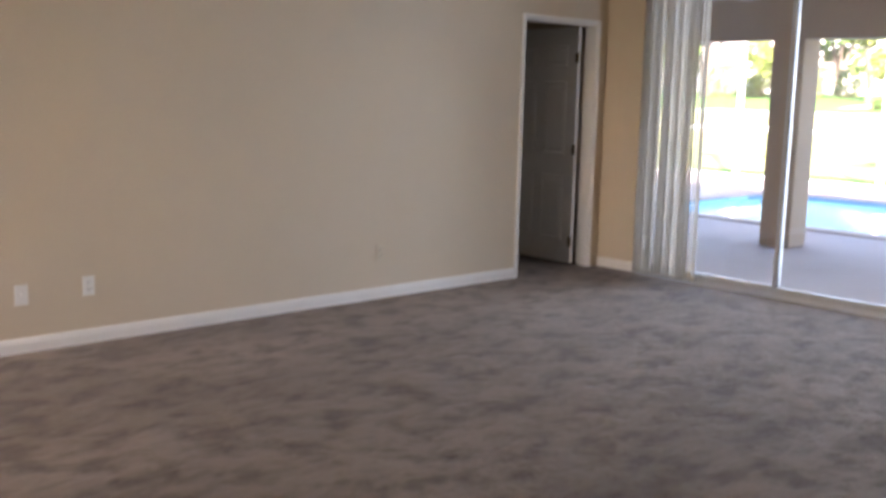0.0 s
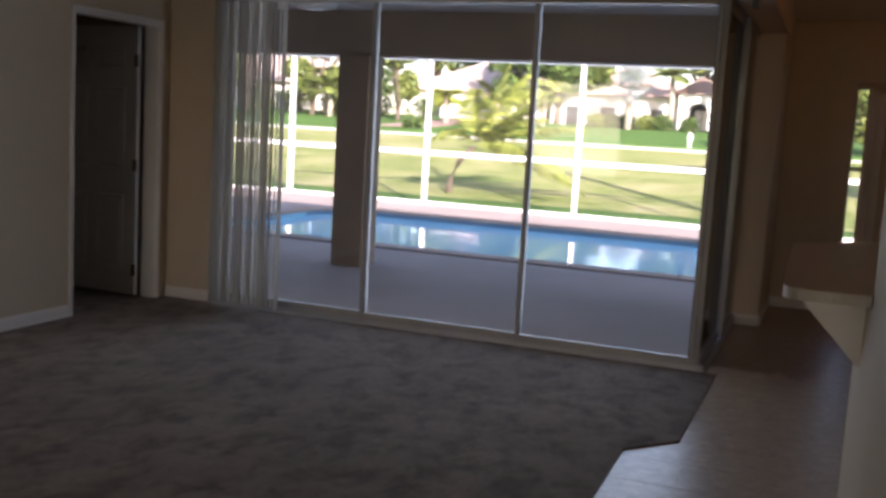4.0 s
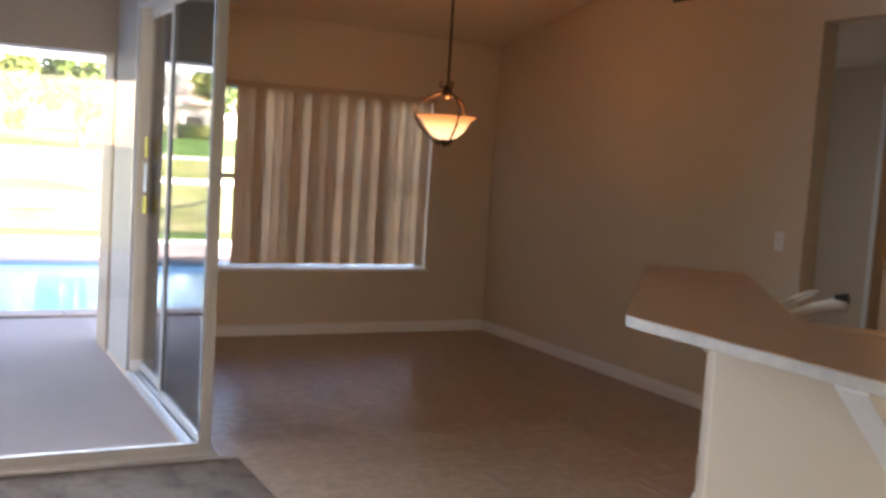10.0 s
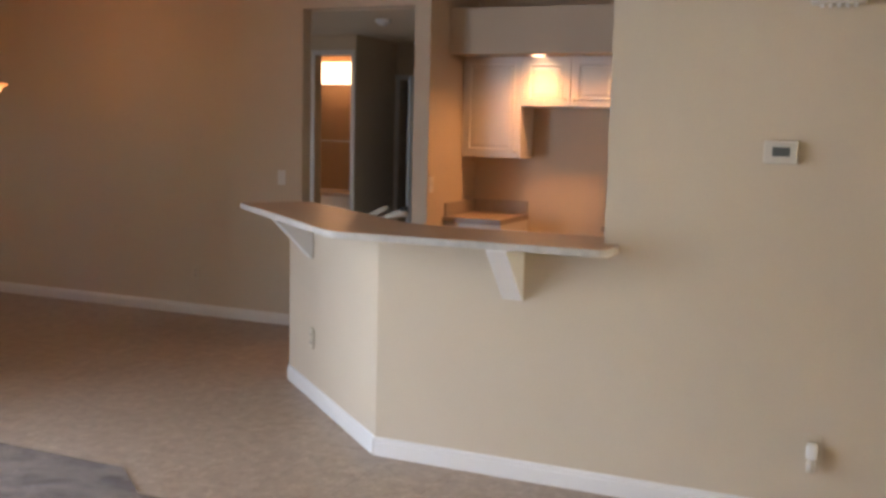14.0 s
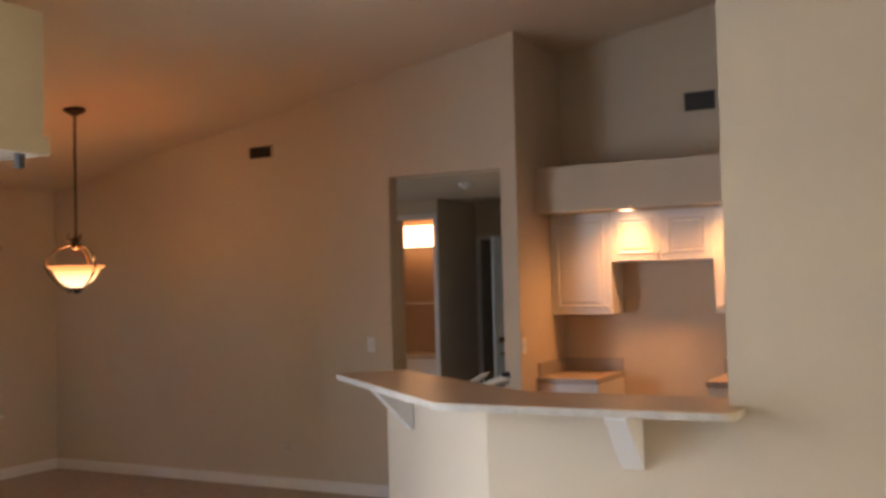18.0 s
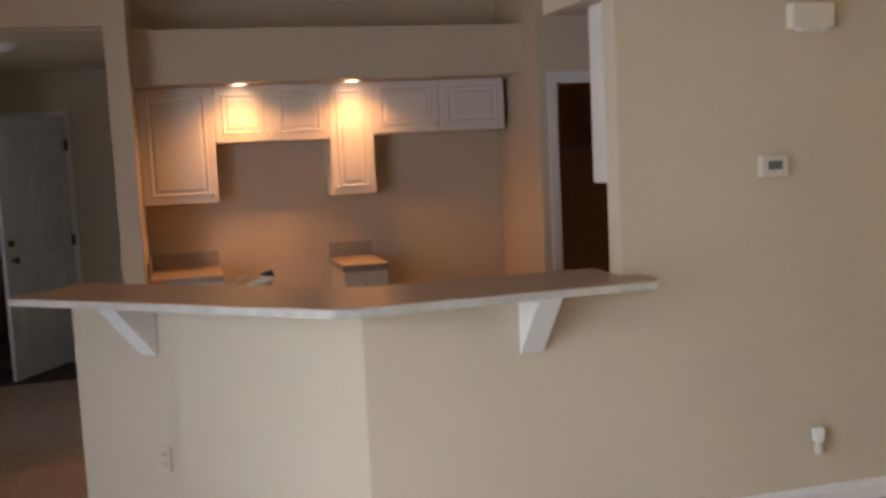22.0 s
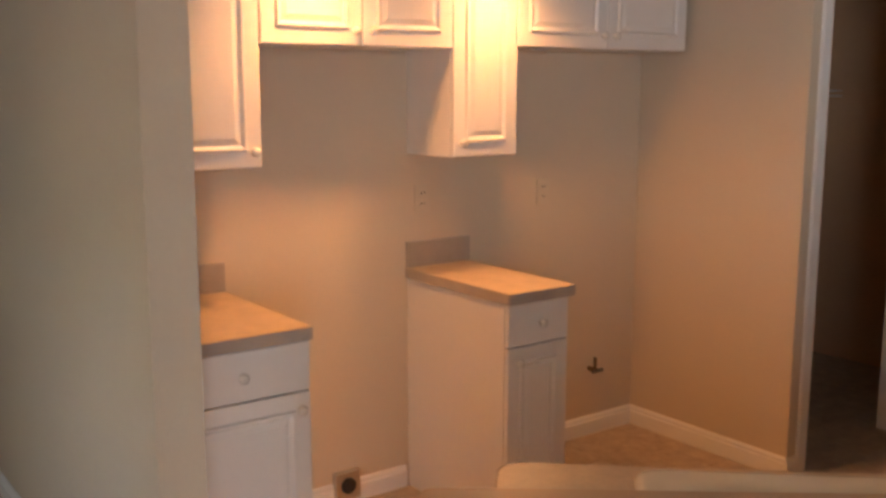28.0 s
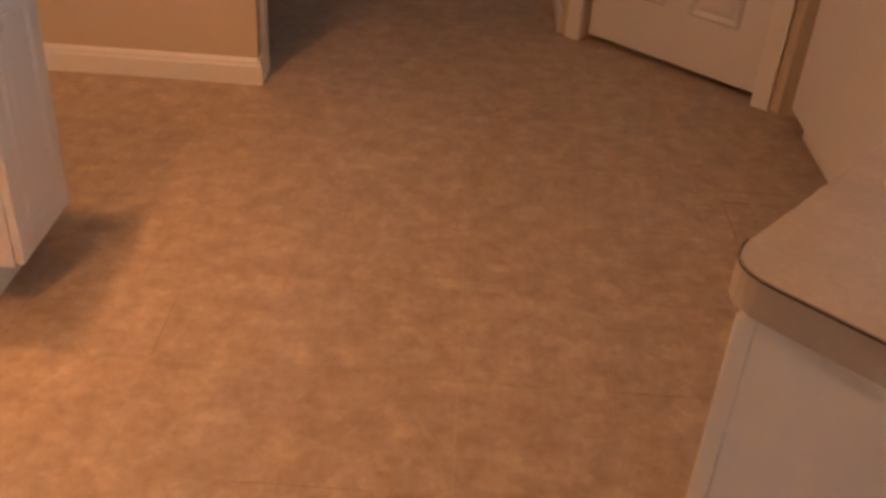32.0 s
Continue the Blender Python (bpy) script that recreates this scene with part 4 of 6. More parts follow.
vent("air_vent", "small dark wall vent with cream frame near the ceiling", 8.60, 8.82, 2.69, 2.78, DX)
vent("air_vent", "dark wall vent above the kitchen soffit", 5.20, 5.43, 2.87, 3.01, KX)
vent("return_grille", "dark return air grille low on the pantry wall", 2.28, 2.46, 0.20, 0.63, 3.50, DARKGREY)
smoke = thing("smoke_detector", "round white smoke detector on the hall ceiling", "smoke detector", at=(2.8, 7.2, 2.44))
part("base", lathe([(0.0, 2.405), (0.05, 2.405), (0.062, 2.415), (0.065, 2.44)], 24, (2.8, 7.2, 0)), PLASTIC, smoke, smooth=True)
part("sensor", lathe([(0.0, 2.39), (0.03, 2.39), (0.034, 2.405)], 20, (2.8, 7.2, 0)), PLASTIC, smoke, smooth=True)

# ---- bathroom seen through the hall ----
vl = thing("vanity_light", "lit frosted glass vanity light bar on the bathroom wall", "wall light")
part("back_plate", cubes((5.55, 8.75, 2.05, 5.6, 9.45, 2.17), bevel=0.004), STEEL, vl)
part("diffuser", cubes((5.45, 8.72, 2.05, 5.55, 9.50, 2.29), bevel=0.02), glowing("lit_frosted_glass", (1.0, 0.66, 0.34), 0.4), vl, "glowing frosted glass diffuser")
bl = new("vanity_lamp", bpy.data.lights.new("vanity_lamp", "POINT"))
bl.data.energy, bl.data.color, bl.data.shadow_soft_size = 0.085, WARM, 0.1
bl.location = (5.3, 9.1, 1.98)
vb = thing("bathroom_vanity", "wooden-toned vanity with a pale top in the bathroom", "vanity")
part("body", cubes((5.05, 8.6, 0.02, 5.59, 9.88, 0.80), bevel=0.004), CABINET, vb)
part("top", cubes((5.02, 8.58, 0.80, 5.59, 9.89, 0.84), bevel=0.006), LAMINATE, vb)
part("towel_bar", rod((5.57, 8.6, 1.4), (5.57, 9.8, 1.4), 0.009), STEEL, vb, "steel towel bar")

# ---- kitchen ----
HALF = [(TX, 4.47), (TX, 5.55), (0.64, 6.70), (0.73, 6.62), (-0.28, 5.52), (-0.28, 4.47)]
structure("wall_half", prism(HALF, 0, 1.062), WALL, "cream painted half wall under the breakfast bar", "wall")


def rounded(points, radius, steps=5):
    """The outline with its corners rounded; radius one number per corner."""
    out = []
    for k, p in enumerate(points):
        r = radius[k]
        p, a, b = Vector(p), Vector(points[k - 1]), Vector(points[(k + 1) % len(points)])
        if not r:
            out.append(tuple(p))
            continue
        u, v = (a - p).normalized(), (b - p).normalized()
        for j in range(steps + 1):
            f = j / steps
            out.append(tuple(p + u * r * (1 - f) ** 2 + v * r * f ** 2))
    return out


BAR = rounded([(-0.405, 4.405), (-0.625, 4.405), (-0.652, 5.675), (0.455, 6.94), (0.785, 6.65), (-0.12, 5.50), (-0.12, 4.475), (-0.405, 4.475)], [0, 0.06, 0.06, 0.02, 0.02, 0.1, 0, 0])
bar = thing("breakfast_counter", "laminate breakfast counter, browned for reflected kitchen light, with a pale edge on the half wall", "breakfast counter", at=(0, 5.6, 1.05))
part("slab", prism(BAR, 1.066, 1.096), BAREDGE, bar, "pale speckled laminate edge")
part("surface_sheet", prism(BAR, 1.0965, 1.099), BARTOP, bar, "laminate surface browned for reflected kitchen light")


def corbel(place, out):
    """A wedge bracket under the bar, out from the half wall."""
    root = thing("bar_bracket", "white painted wedge bracket under the breakfast bar", "bracket", group="bar brackets")
    bm = bmesh.new()
    w = 0.047
    side = [(0.0, 0.0), (0.0, -0.245), (0.008, -0.245), (0.232, -0.008), (0.232, 0.0)]
    left = [bm.verts.new((d, -w, z)) for d, z in side]
    right = [bm.verts.new((d, w, z)) for d, z in side]
    bm.faces.new(left); bm.faces.new(right[::-1])
    for k in range(5):
        bm.faces.new((left[k], left[(k + 1) % 5], right[(k + 1) % 5], right[k]))
    bmesh.ops.recalc_face_normals(bm, faces=bm.faces)
    part("wedge", bm, TRIM, root)
    o = Vector((*out, 0)).normalized()
    root.matrix_basis = Matrix.Translation(place) @ Matrix.Rotation(math.atan2(o.y, o.x), 4, "Z")
    return root


corbel((TX - 0.001, 4.872, 1.065), (-1, 0))
corbel((0.327, 6.361, 1.065), (-0.735, 0.678))


def raised_front(name, parent, width, height, m, knob_at=None, plain=False):
    """A cabinet door or drawer front: local x along, z up, face to -y; m is its pose."""
    bm = cubes((0, -0.019, 0, width, 0.0, height), bevel=0.003)
    if not plain:
        outer = [(0.052, 0.052), (width - 0.052, 0.052), (width - 0.052, height - 0.052), (0.052, height - 0.052)]
        rings = []
        cx, cz = width / 2, height / 2
        for inset, lift in ((0.0, 0.0193), (0.005, 0.0280), (0.012, 0.0270), (0.020, 0.0196), (0.026, 0.0196), (0.042, 0.0255), (0.0425, 0.0255)):
            rings.append([bm.verts.new((x + (inset if x < cx else -inset), -lift, z + (inset if z < cz else -inset))) for x, z in outer])
        for p, q in zip(rings, rings[1:]):
            for k in range(4):
                bm.faces.new((p[k], p[(k + 1) % 4], q[(k + 1) % 4], q[k]))
        bm.faces.new(rings[-1])
    bmesh.ops.transform(bm, matrix=m, verts=bm.verts)
    bmesh.ops.recalc_face_normals(bm, faces=bm.faces)
    front = part(name, bm, CABINET, parent)
    if knob_at:
        kb = lathe([(0.006, 0.0), (0.006, 0.012), (0.015, 0.018), (0.016, 0.026), (0.010, 0.031), (0.0, 0.032)], 14)
        bmesh.ops.transform(kb, matrix=m @ Matrix.Translation((knob_at[0], -0.019, knob_at[1])) @ Matrix.Rotation(radians(90), 4, "X"), verts=kb.verts)
        part("knob", kb, PORCELAIN, front, "white round knob", smooth=True)
    return front


def facing_west(x, y1, z):
    """Pose of a front on the plane x, its local x running towards -y."""
    return pose(x, y1, z, 0, 0, -90)


def wall_unit(label, y0, y1, z0, doors, knobs):
    root = thing("wall_cabinet", label, "wall cabinet", at=(2.83, (y0 + y1) / 2, z0), group="kitchen wall cabinets")
    part("body", cubes((2.69, y0 + 0.001, z0, KX - 0.001, y1 - 0.001, 2.124)), CABINET, root)
    w = (y1 - y0) / doors
    for k in range(doors):
        kx = 0.03 if knobs[k] == "l" else w - 0.036
        raised_front("door", root, w - 0.004, 2.118 - z0, facing_west(2.689, y1 - 0.002 - w * k, z0 + 0.002), (kx, 0.05))
    return root


wall_unit("tall white wall cabinet with one raised-panel door", 5.945, 6.428, 1.36, 1, "r")
wall_unit("short white wall cabinet with two doors above the stove space", 5.185, 5.945, 1.75, 2, "rl")
wall_unit("narrow tall white wall cabinet with one raised-panel door", 4.88, 5.185, 1.36, 1, "l")
wall_unit("short white wall cabinet with two doors above the fridge space", 3.93, 4.88, 1.765, 2, "rl")


def base_unit(label, y0, y1, door_knob):
    root = thing("base_cabinet", label, "base cabinet", at=(2.65, (y0 + y1) / 2, 0), group="kitchen base cabinets")
    part("body", cubes((2.37, y0, 0.105, KX - 0.001, y1, 0.868)), CABINET, root)
    part("toe_kick", cubes((2.435, y0, 0.001, KX - 0.001, y1, 0.105)), CABINET, root)
    part("toe_end", cubes((2.43, y1 - 0.012, 0.001, 2.435, y1, 0.105)), surface("raw_board_edge", (0.16, 0.09, 0.05), 0.8, vary=0.2), root, "brown raw board edge")
    w = y1 - y0
    raised_front("drawer", root, w - 0.006, 0.150, facing_west(2.369, y1 - 0.003, 0.712), (w / 2, 0.075), plain=True)
    raised_front("door", root, w - 0.006, 0.596, facing_west(2.369, y1 - 0.003, 0.110), (0.04 if door_knob == "l" else w - 0.045, 0.545))
    return root


base_unit("white base cabinet with one drawer and one door", 5.962, 6.428, "r")
base_unit("narrow white base cabinet with one drawer and one door", 4.895, 5.185, "l")
for y0, y1, side in ((5.965, 6.428, True), (4.885, 5.195, False)):
    w = thing("worktop", "speckled beige laminate worktop with a low backsplash", "worktop", at=(2.6, (y0 + y1) / 2, 0.87), group="kitchen worktops")
    part("slab", cubes((2.33, y0, 0.869, KX - 0.001, y1, 0.910), bevel=0.004), LAMINATE, w)
    part("front_edge", cubes((2.327, y0, 0.870, 2.330, y1, 0.908)), LAMEDGE, w)
    part("side_edge", cubes((2.332, y1 if not side else y0 - 0.003, 0.870, KX - 0.002, (y1 + 0.003) if not side else y0, 0.908)), LAMEDGE, w)
    part("backsplash", cubes((KX - 0.020, y0, 0.910, KX - 0.001, y1, 1.012), bevel=0.002), LAMEDGE, w, "grey-beige laminate backsplash")
    if side:
        part("side_splash", cubes((2.36, y1 - 0.018, 0.910, KX - 0.020, y1, 1.012), bevel=0.002), LAMEDGE, w, "grey-beige laminate side splash")

# recessed lights in the soffit
structure("soffit", cubes((2.40, 3.88, 2.125, KX, 6.43, 2.46)), WALL, "cream boxed soffit above the wall cabinets", "soffit")
CAN = glowing("lit_lamp_face", (1.0, 0.66, 0.36), 1.2)
for y in (5.78, 5.03):
    c = thing("recessed_light", "lit round recessed light in the kitchen soffit", "recessed light", at=(2.55, y, 2.125), group="recessed lights")
    part("trim_ring", lathe([(0.058, 0.0), (0.075, -0.002), (0.078, -0.007), (0.060, -0.008), (0.056, -0.003)], 28, (2.55, y, 2.1245)), TRIM, c, smooth=True)
    part("lamp_face", lathe([(0.0, -0.004), (0.056, -0.004)], 28, (2.55, y, 2.1245)), CAN, c, "bright warm lamp face")
    s = new("recessed_lamp", bpy.data.lights.new("recessed_lamp", "SPOT"))
    s.data.energy, s.data.color, s.data.spot_size, s.data.spot_blend, s.data.shadow_soft_size = 3.1, WARM, radians(152), 1.0, 0.05
    s.matrix_world = look((2.49, y, 2.115), (2.30, y, 0))

# peninsula: cabinets, worktop, sink, faucet
PEN = [(0.715, 6.585), (1.12, 6.215), (0.34, 5.33), (0.34, 4.0), (-0.255, 4.0), (-0.255, 5.53)]
p = thing("peninsula_cabinet", "white peninsula base cabinets behind the half wall", "base cabinet", at=(0.3, 5.6, 0))
part("body", prism(PEN, 0.10, 0.868), CABINET, p)
part("toe_kick", prism([(0.715, 6.585), (1.08, 6.25), (0.28, 5.36), (0.28, 4.0), (-0.255, 4.0), (-0.255, 5.53)], 0.001, 0.10), CABINET, p)
ev = (Vector((1.12, 6.215)) - Vector((0.715, 6.585))).normalized()
en = Vector((-ev.y, ev.x)) if Vector((-ev.y, ev.x)).dot(Vector((1, 1))) > 0 else Vector((ev.y, -ev.x))
ends = [Vector((0.715, 6.585)), Vector((1.12, 6.215)) + ev * 0.004]
part("end_panel", prism([tuple(ends[0] + en * 0.001), tuple(ends[1] + en * 0.001), tuple(ends[1] + en * 0.008), tuple(ends[0] + en * 0.008)], 0.002, 0.868), CABINET, p, "white laminate end panel")
part("corner_strip", prism([tuple(ends[1] - ev * 0.012 + en * 0.008), tuple(ends[1] + en * 0.008), tuple(ends[1] + en * 0.0095), tuple(ends[1] - ev * 0.012 + en * 0.0095)], 0.002, 0.868), CABINET, p)
q1, q2 = Vector((1.12, 6.215, 0.11)), Vector((0.34, 5.33, 0.11))
turn = math.degrees(math.atan2((q2 - q1).y, (q2 - q1).x))
span = (q2 - q1).length / 3
for k in range(3):
    m = Matrix.Translation(q1.lerp(q2, (k + 0.01) / 3)) @ Matrix.Rotation(radians(turn + 180), 4, "Z") @ Matrix.Translation((-span + 0.012, 0, 0))
    raised_front("door", p, span - 0.012, 0.74, m, (0.05, 0.68) if k != 1 else (span - 0.06, 0.68))
TOP = rounded([(0.725, 6.602), (1.159, 6.205), (0.375, 5.306), (0.375, 4.0), (-0.255, 4.0), (-0.255, 5.53)], [0, 0.055, 0, 0, 0, 0], 7)
# the worktop has a hole for the sink
SC, SD = Vector((0.526, 5.923)), Vector((0.66, 0.75)).normalized()
SN = Vector((SD.y, -SD.x))


def sink_at(u, v):
    s = SC + SD * u + SN * v
    return (s.x, s.y)


wt = thing("worktop", "speckled beige laminate peninsula worktop with rounded corner", "worktop", at=(0.5, 5.7, 0.87))
slab = part("slab", prism(TOP, 0.870, 0.912), LAMINATE, wt)
cutter = part("cutter", prism([sink_at(-0.35, -0.21), sink_at(0.35, -0.21), sink_at(0.35, 0.21), sink_at(-0.35, 0.21)], 0.8, 1.0), LAMINATE)
cut = slab.modifiers.new("hole", "BOOLEAN")
cut.object, cut.solver, cut.operation = cutter, "EXACT", "DIFFERENCE"
dg = bpy.context.evaluated_depsgraph_get()
hollow = bpy.data.meshes.new_from_object(slab.evaluated_get(dg))
slab.modifiers.clear()
slab.data = hollow
bpy.data.objects.remove(cutter)
bm = bmesh.new()
outline = TOP[:9]
for a, b in zip(outline, outline[1:]):
    a3, b3 = Vector((*a, 0)), Vector((*b, 0))
    nrm = Vector(((b3 - a3).y, -(b3 - a3).x, 0)).normalized()
    nrm = nrm if nrm.dot(Vector((1, 0.3, 0))) > 0 else -nrm
    v = [bm.verts.new(c) for c in (a3 + nrm * 0.002 + Vector((0, 0, 0.870)), b3 + nrm * 0.002 + Vector((0, 0, 0.870)), b3 + nrm * 0.002 + Vector((0, 0, 0.909)), a3 + nrm * 0.002 + Vector((0, 0, 0.909)))]
    bm.faces.new(v)
seam = bmesh.new()
for a, b in zip(outline, outline[1:]):
    a3, b3 = Vector((*a, 0)), Vector((*b, 0))
    nrm = Vector(((b3 - a3).y, -(b3 - a3).x, 0)).normalized()
    nrm = nrm if nrm.dot(Vector((1, 0.3, 0))) > 0 else -nrm
    seam.faces.new([seam.verts.new(c + nrm * 0.0024 + Vector((0, 0, z))) for c, z in ((a3, 0.9092), (b3, 0.9092), (b3, 0.9118), (a3, 0.9118))])
part("edge_seam", seam, surface("dark_laminate_seam", (0.05, 0.03, 0.02), 0.6, vary=0.1), wt, "thin dark seam of the laminate edge")
part("front_edge", bm, surface("tan_laminate_edge", (0.47, 0.38, 0.29), 0.4, vary=0.08, big=8, small=120, bump=0.03), wt, "grey-beige laminate edge band")

sink = thing("sink", "white enamel double-bowl sink set in the peninsula worktop", "sink", at=(SC.x, SC.y, 0.91))
bm = bmesh.new()


def ring(u0, u1, v, z, r):
    shape = rounded([(u0, -v), (u1, -v), (u1, v), (u0, v)], [r] * 4, 6)
    return [bm.verts.new((*sink_at(*c), z)) for c in shape]


def band(a, b):
    for k in range(len(a)):
        bm.faces.new((a[k], a[(k + 1) % len(a)], b[(k + 1) % len(a)], b[k]))


lip = [ring(-u, u, v, z, 0.05) for u, v, z in ((0.385, 0.255, 0.913), (0.380, 0.250, 0.922), (0.368, 0.238, 0.925), (0.345, 0.215, 0.922))]
for a, b in zip(lip, lip[1:]):
    band(a, b)
bowls = []
for c in (-0.168, 0.168):
    rims = [ring(c - u, c + u, v, z, r) for u, v, z, r in ((0.157, 0.165, 0.921, 0.06), (0.146, 0.154, 0.910, 0.06), (0.135, 0.143, 0.76, 0.07), (0.105, 0.113, 0.735, 0.06))]
    for a, b in zip(rims, rims[1:]):
        band(a, b)
    bm.faces.new(rims[-1])
    bowls.append(rims[0])
# the flat deck between the lip and the two bowls
loops = [lip[-1], bowls[0], bowls[1]]
edges = []
for row in loops:
    for k in range(len(row)):
        e = bm.edges.get((row[k], row[(k + 1) % len(row)]))
        edges.append(e)
bmesh.ops.triangle_fill(bm, use_beauty=True, use_dissolve=False, edges=edges)
bmesh.ops.recalc_face_normals(bm, faces=bm.faces)
part("basin", bm, PORCELAIN, sink, "white enamel double basin with a wide rim", smooth=True)
for c in (-0.168, 0.168):
    part("drain", lathe([(0.0, 0.7385), (0.04, 0.7395), (0.045, 0.7355)], 18, (*sink_at(c, 0), 0)), STEEL, sink, "steel drain")
FX, FY = 0.33, 6.03
f = thing("faucet", "white pull-out kitchen faucet with a loop lever and black tip", "faucet", at=(FX, FY, 0.92))
part("base", lathe([(0.034, 0.92), (0.034, 0.935), (0.024, 0.95), (0.022, 1.02), (0.026, 1.05), (0.018, 1.07), (0.0, 1.075)], 18, (FX, FY, 0)), PORCELAIN, f, smooth=True)
part("spout", tube([(FX, FY, 1.00), (FX + 0.03, FY - 0.05, 1.03), (FX + 0.07, FY - 0.12, 1.07), (FX + 0.11, FY - 0.19, 1.095), (FX + 0.125, FY - 0.215, 1.09)], [0.017, 0.018, 0.02, 0.024, 0.025], 12), PORCELAIN, f, smooth=True)
part("spray_tip", rod((FX + 0.105, FY - 0.18, 1.108), (FX + 0.125, FY - 0.22, 1.116), 0.018, 0.02, 12), BLACK, f, "black spray tip")
loop = [(FX - 0.005, FY + 0.01, 1.05), (FX + 0.03, FY - 0.03, 1.085), (FX + 0.065, FY - 0.085, 1.12), (FX + 0.09, FY - 0.11, 1.128), (FX + 0.098, FY - 0.095, 1.118), (FX + 0.065, FY - 0.045, 1.08), (FX + 0.02, FY + 0.005, 1.05)]
part("lever", tube(loop, 0.007), PORCELAIN, f, "white loop lever", smooth=True)

# wall cabinet and soffit on the back of the thermostat wall
structure("soffit_side", cubes((TX + 0.121, 3.83, 2.246, 0.40, 4.469, 2.78)), WALL, "cream boxed soffit above the side wall cabinet", "soffit")
u = thing("wall_cabinet", "white wall cabinet with a plain end panel near the bar", "wall cabinet", at=(-0.08, 4.1, 1.46), group="kitchen wall cabinets")
part("body", cubes((TX + 0.121, 3.84, 1.459, 0.107, 4.36, 2.244)), CABINET, u)
for k in range(2):
    raised_front("door", u, 0.255, 0.78, pose(0.108, 3.843 + 0.258 * k, 1.461, 0, 0, 90), (0.22 if k == 0 else 0.035, 0.05))

# range socket, fridge water valve, pantry shelf
ro = thing("range_outlet", "grey range outlet with a round black socket low on the wall", "outlet")
part("cover", cubes((KX - 0.03, 5.432, 0.025, KX - 0.001, 5.542, 0.135), bevel=0.004), STEEL, ro)
part("socket", rod((KX - 0.036, 5.487, 0.08), (KX - 0.028, 5.487, 0.08), 0.032, sides=20), BLACK, ro, "black round socket")
wv = thing("water_valve", "small brass fridge water valve on the wall", "valve")
part("body", rod((KX - 0.001, 4.165, 0.32), (KX - 0.05, 4.165, 0.32), 0.012), HINGE, wv)
part("handle", cubes((KX - 0.06, 4.13, 0.312, KX - 0.05, 4.20, 0.328), bevel=0.003), DARKGREY, wv)
part("outlet_pipe", rod((KX - 0.04, 4.165, 0.32), (KX - 0.04, 4.165, 0.38), 0.008), HINGE, wv)
SHZ = 1.59
sh = thing("wire_shelf", "white wire shelf across the pantry", "shelf")
for k in range(9):
    part("wire", rod((3.12 + 0.042 * k, 2.01, SHZ), (3.12 + 0.042 * k, 3.79, SHZ), 0.003, sides=6), TRIM, sh)
for k in range(12):
    part("cross_wire", rod((3.11, 2.08 + 0.145 * k, SHZ - 0.003), (3.50, 2.08 + 0.145 * k, SHZ - 0.003), 0.003, sides=6), TRIM, sh)
part("front_rail", rod((3.12, 2.01, SHZ - 0.03), (3.12, 3.79, SHZ - 0.03), 0.004, sides=6), TRIM, sh)
tagged(part("strike_plate", cubes((2.165, 2.985, 0.915, 2.20, 2.988, 0.972)), HINGE), "dark metal strike plate in the pantry door lining", "strike plate")
dt = thing("dryer_outlet", "dark square outlet on the back wall of the pantry", "outlet")
part("cover", cubes((3.490, 2.38, 1.14, 3.499, 2.46, 1.225), bevel=0.002), BLACK, dt)
part("socket", rod((3.483, 2.42, 1.182), (3.490, 2.42, 1.182), 0.025, sides=16), BLACK, dt)

# ---- lanai, pool and garden ----
def ground_z(y):
    return -0.70 if y < 19.05 else -0.10 + 0.051 * (min(y, 60.0) - 19.05)


bm = bmesh.new()
rows = []
for y in (-400, -60, 0, 10, 19.05, 19.06, *[20 + 2.0 * k for k in range(21)], 80, 140, 300, 900):
    rows.append([bm.verts.new((x, y, (-0.70 if y <= 19.05 else ground_z(y)) + (0.05 * noise.noise((x * 0.15, y * 0.2, 3.1)) if 19.1 < y < 70 else 0))) for x in (-600, -120, -60, *range(-40, 41, 3), 60, 120, 600)])
for a, b in zip(rows, rows[1:]):
    for k in range(len(a) - 1):
        bm.faces.new((a[k], a[k + 1], b[k + 1], b[k]))
structure("ground", bm, GRASS, "dry patchy lawn rising away from the house", "lawn")


def strip(name, x0, x1, y0, y1, lift, material, label, category, dx=0.0, steps=6):
    """A thin sheet that follows the slope of the lawn."""
    bm = bmesh.new()
    rows = []
    for k in range(steps + 1):
        y = y0 + (y1 - y0) * k / steps
        rows.append([bm.verts.new((x + dx * k / steps, y, ground_z(y) + h)) for x, h in ((x0, -0.08), (x0, lift), (x1, lift), (x1, -0.08))])
    for a, b in zip(rows, rows[1:]):
        for k in range(3):
            bm.faces.new((a[k], a[k + 1], b[k + 1], b[k]))
    bm.faces.new(rows[0][::-1]); bm.faces.new(rows[-1])
    bmesh.ops.recalc_face_normals(bm, faces=bm.faces)
    return structure(name, bm, material, label, category)


CONCRETE = surface("pale_concrete", (0.52, 0.50, 0.47), 0.9, vary=0.1, big=0.8, small=30, bump=0.3, depth=0.004)
PAVERS = surface("pink_brick_pavers", (0.38, 0.25, 0.21), 0.85, vary=0.14, big=2, small=30, bump=0.4, depth=0.005)
strip("lawn_edge", -40, 30, 19.08, 20.7, 0.012, LAWN, "dark green strip of grass along the deck edge", "lawn", steps=2)
strip("pavement", -60, 60, 40.0, 40.7, 0.06, CONCRETE, "narrow pale concrete kerb strip across the lawn", "kerb", steps=1)
strip("lawn_far", -45, -4.6, 41.2, 56.5, 0.09, LAWN, "watered green lawn before the far houses", "lawn")
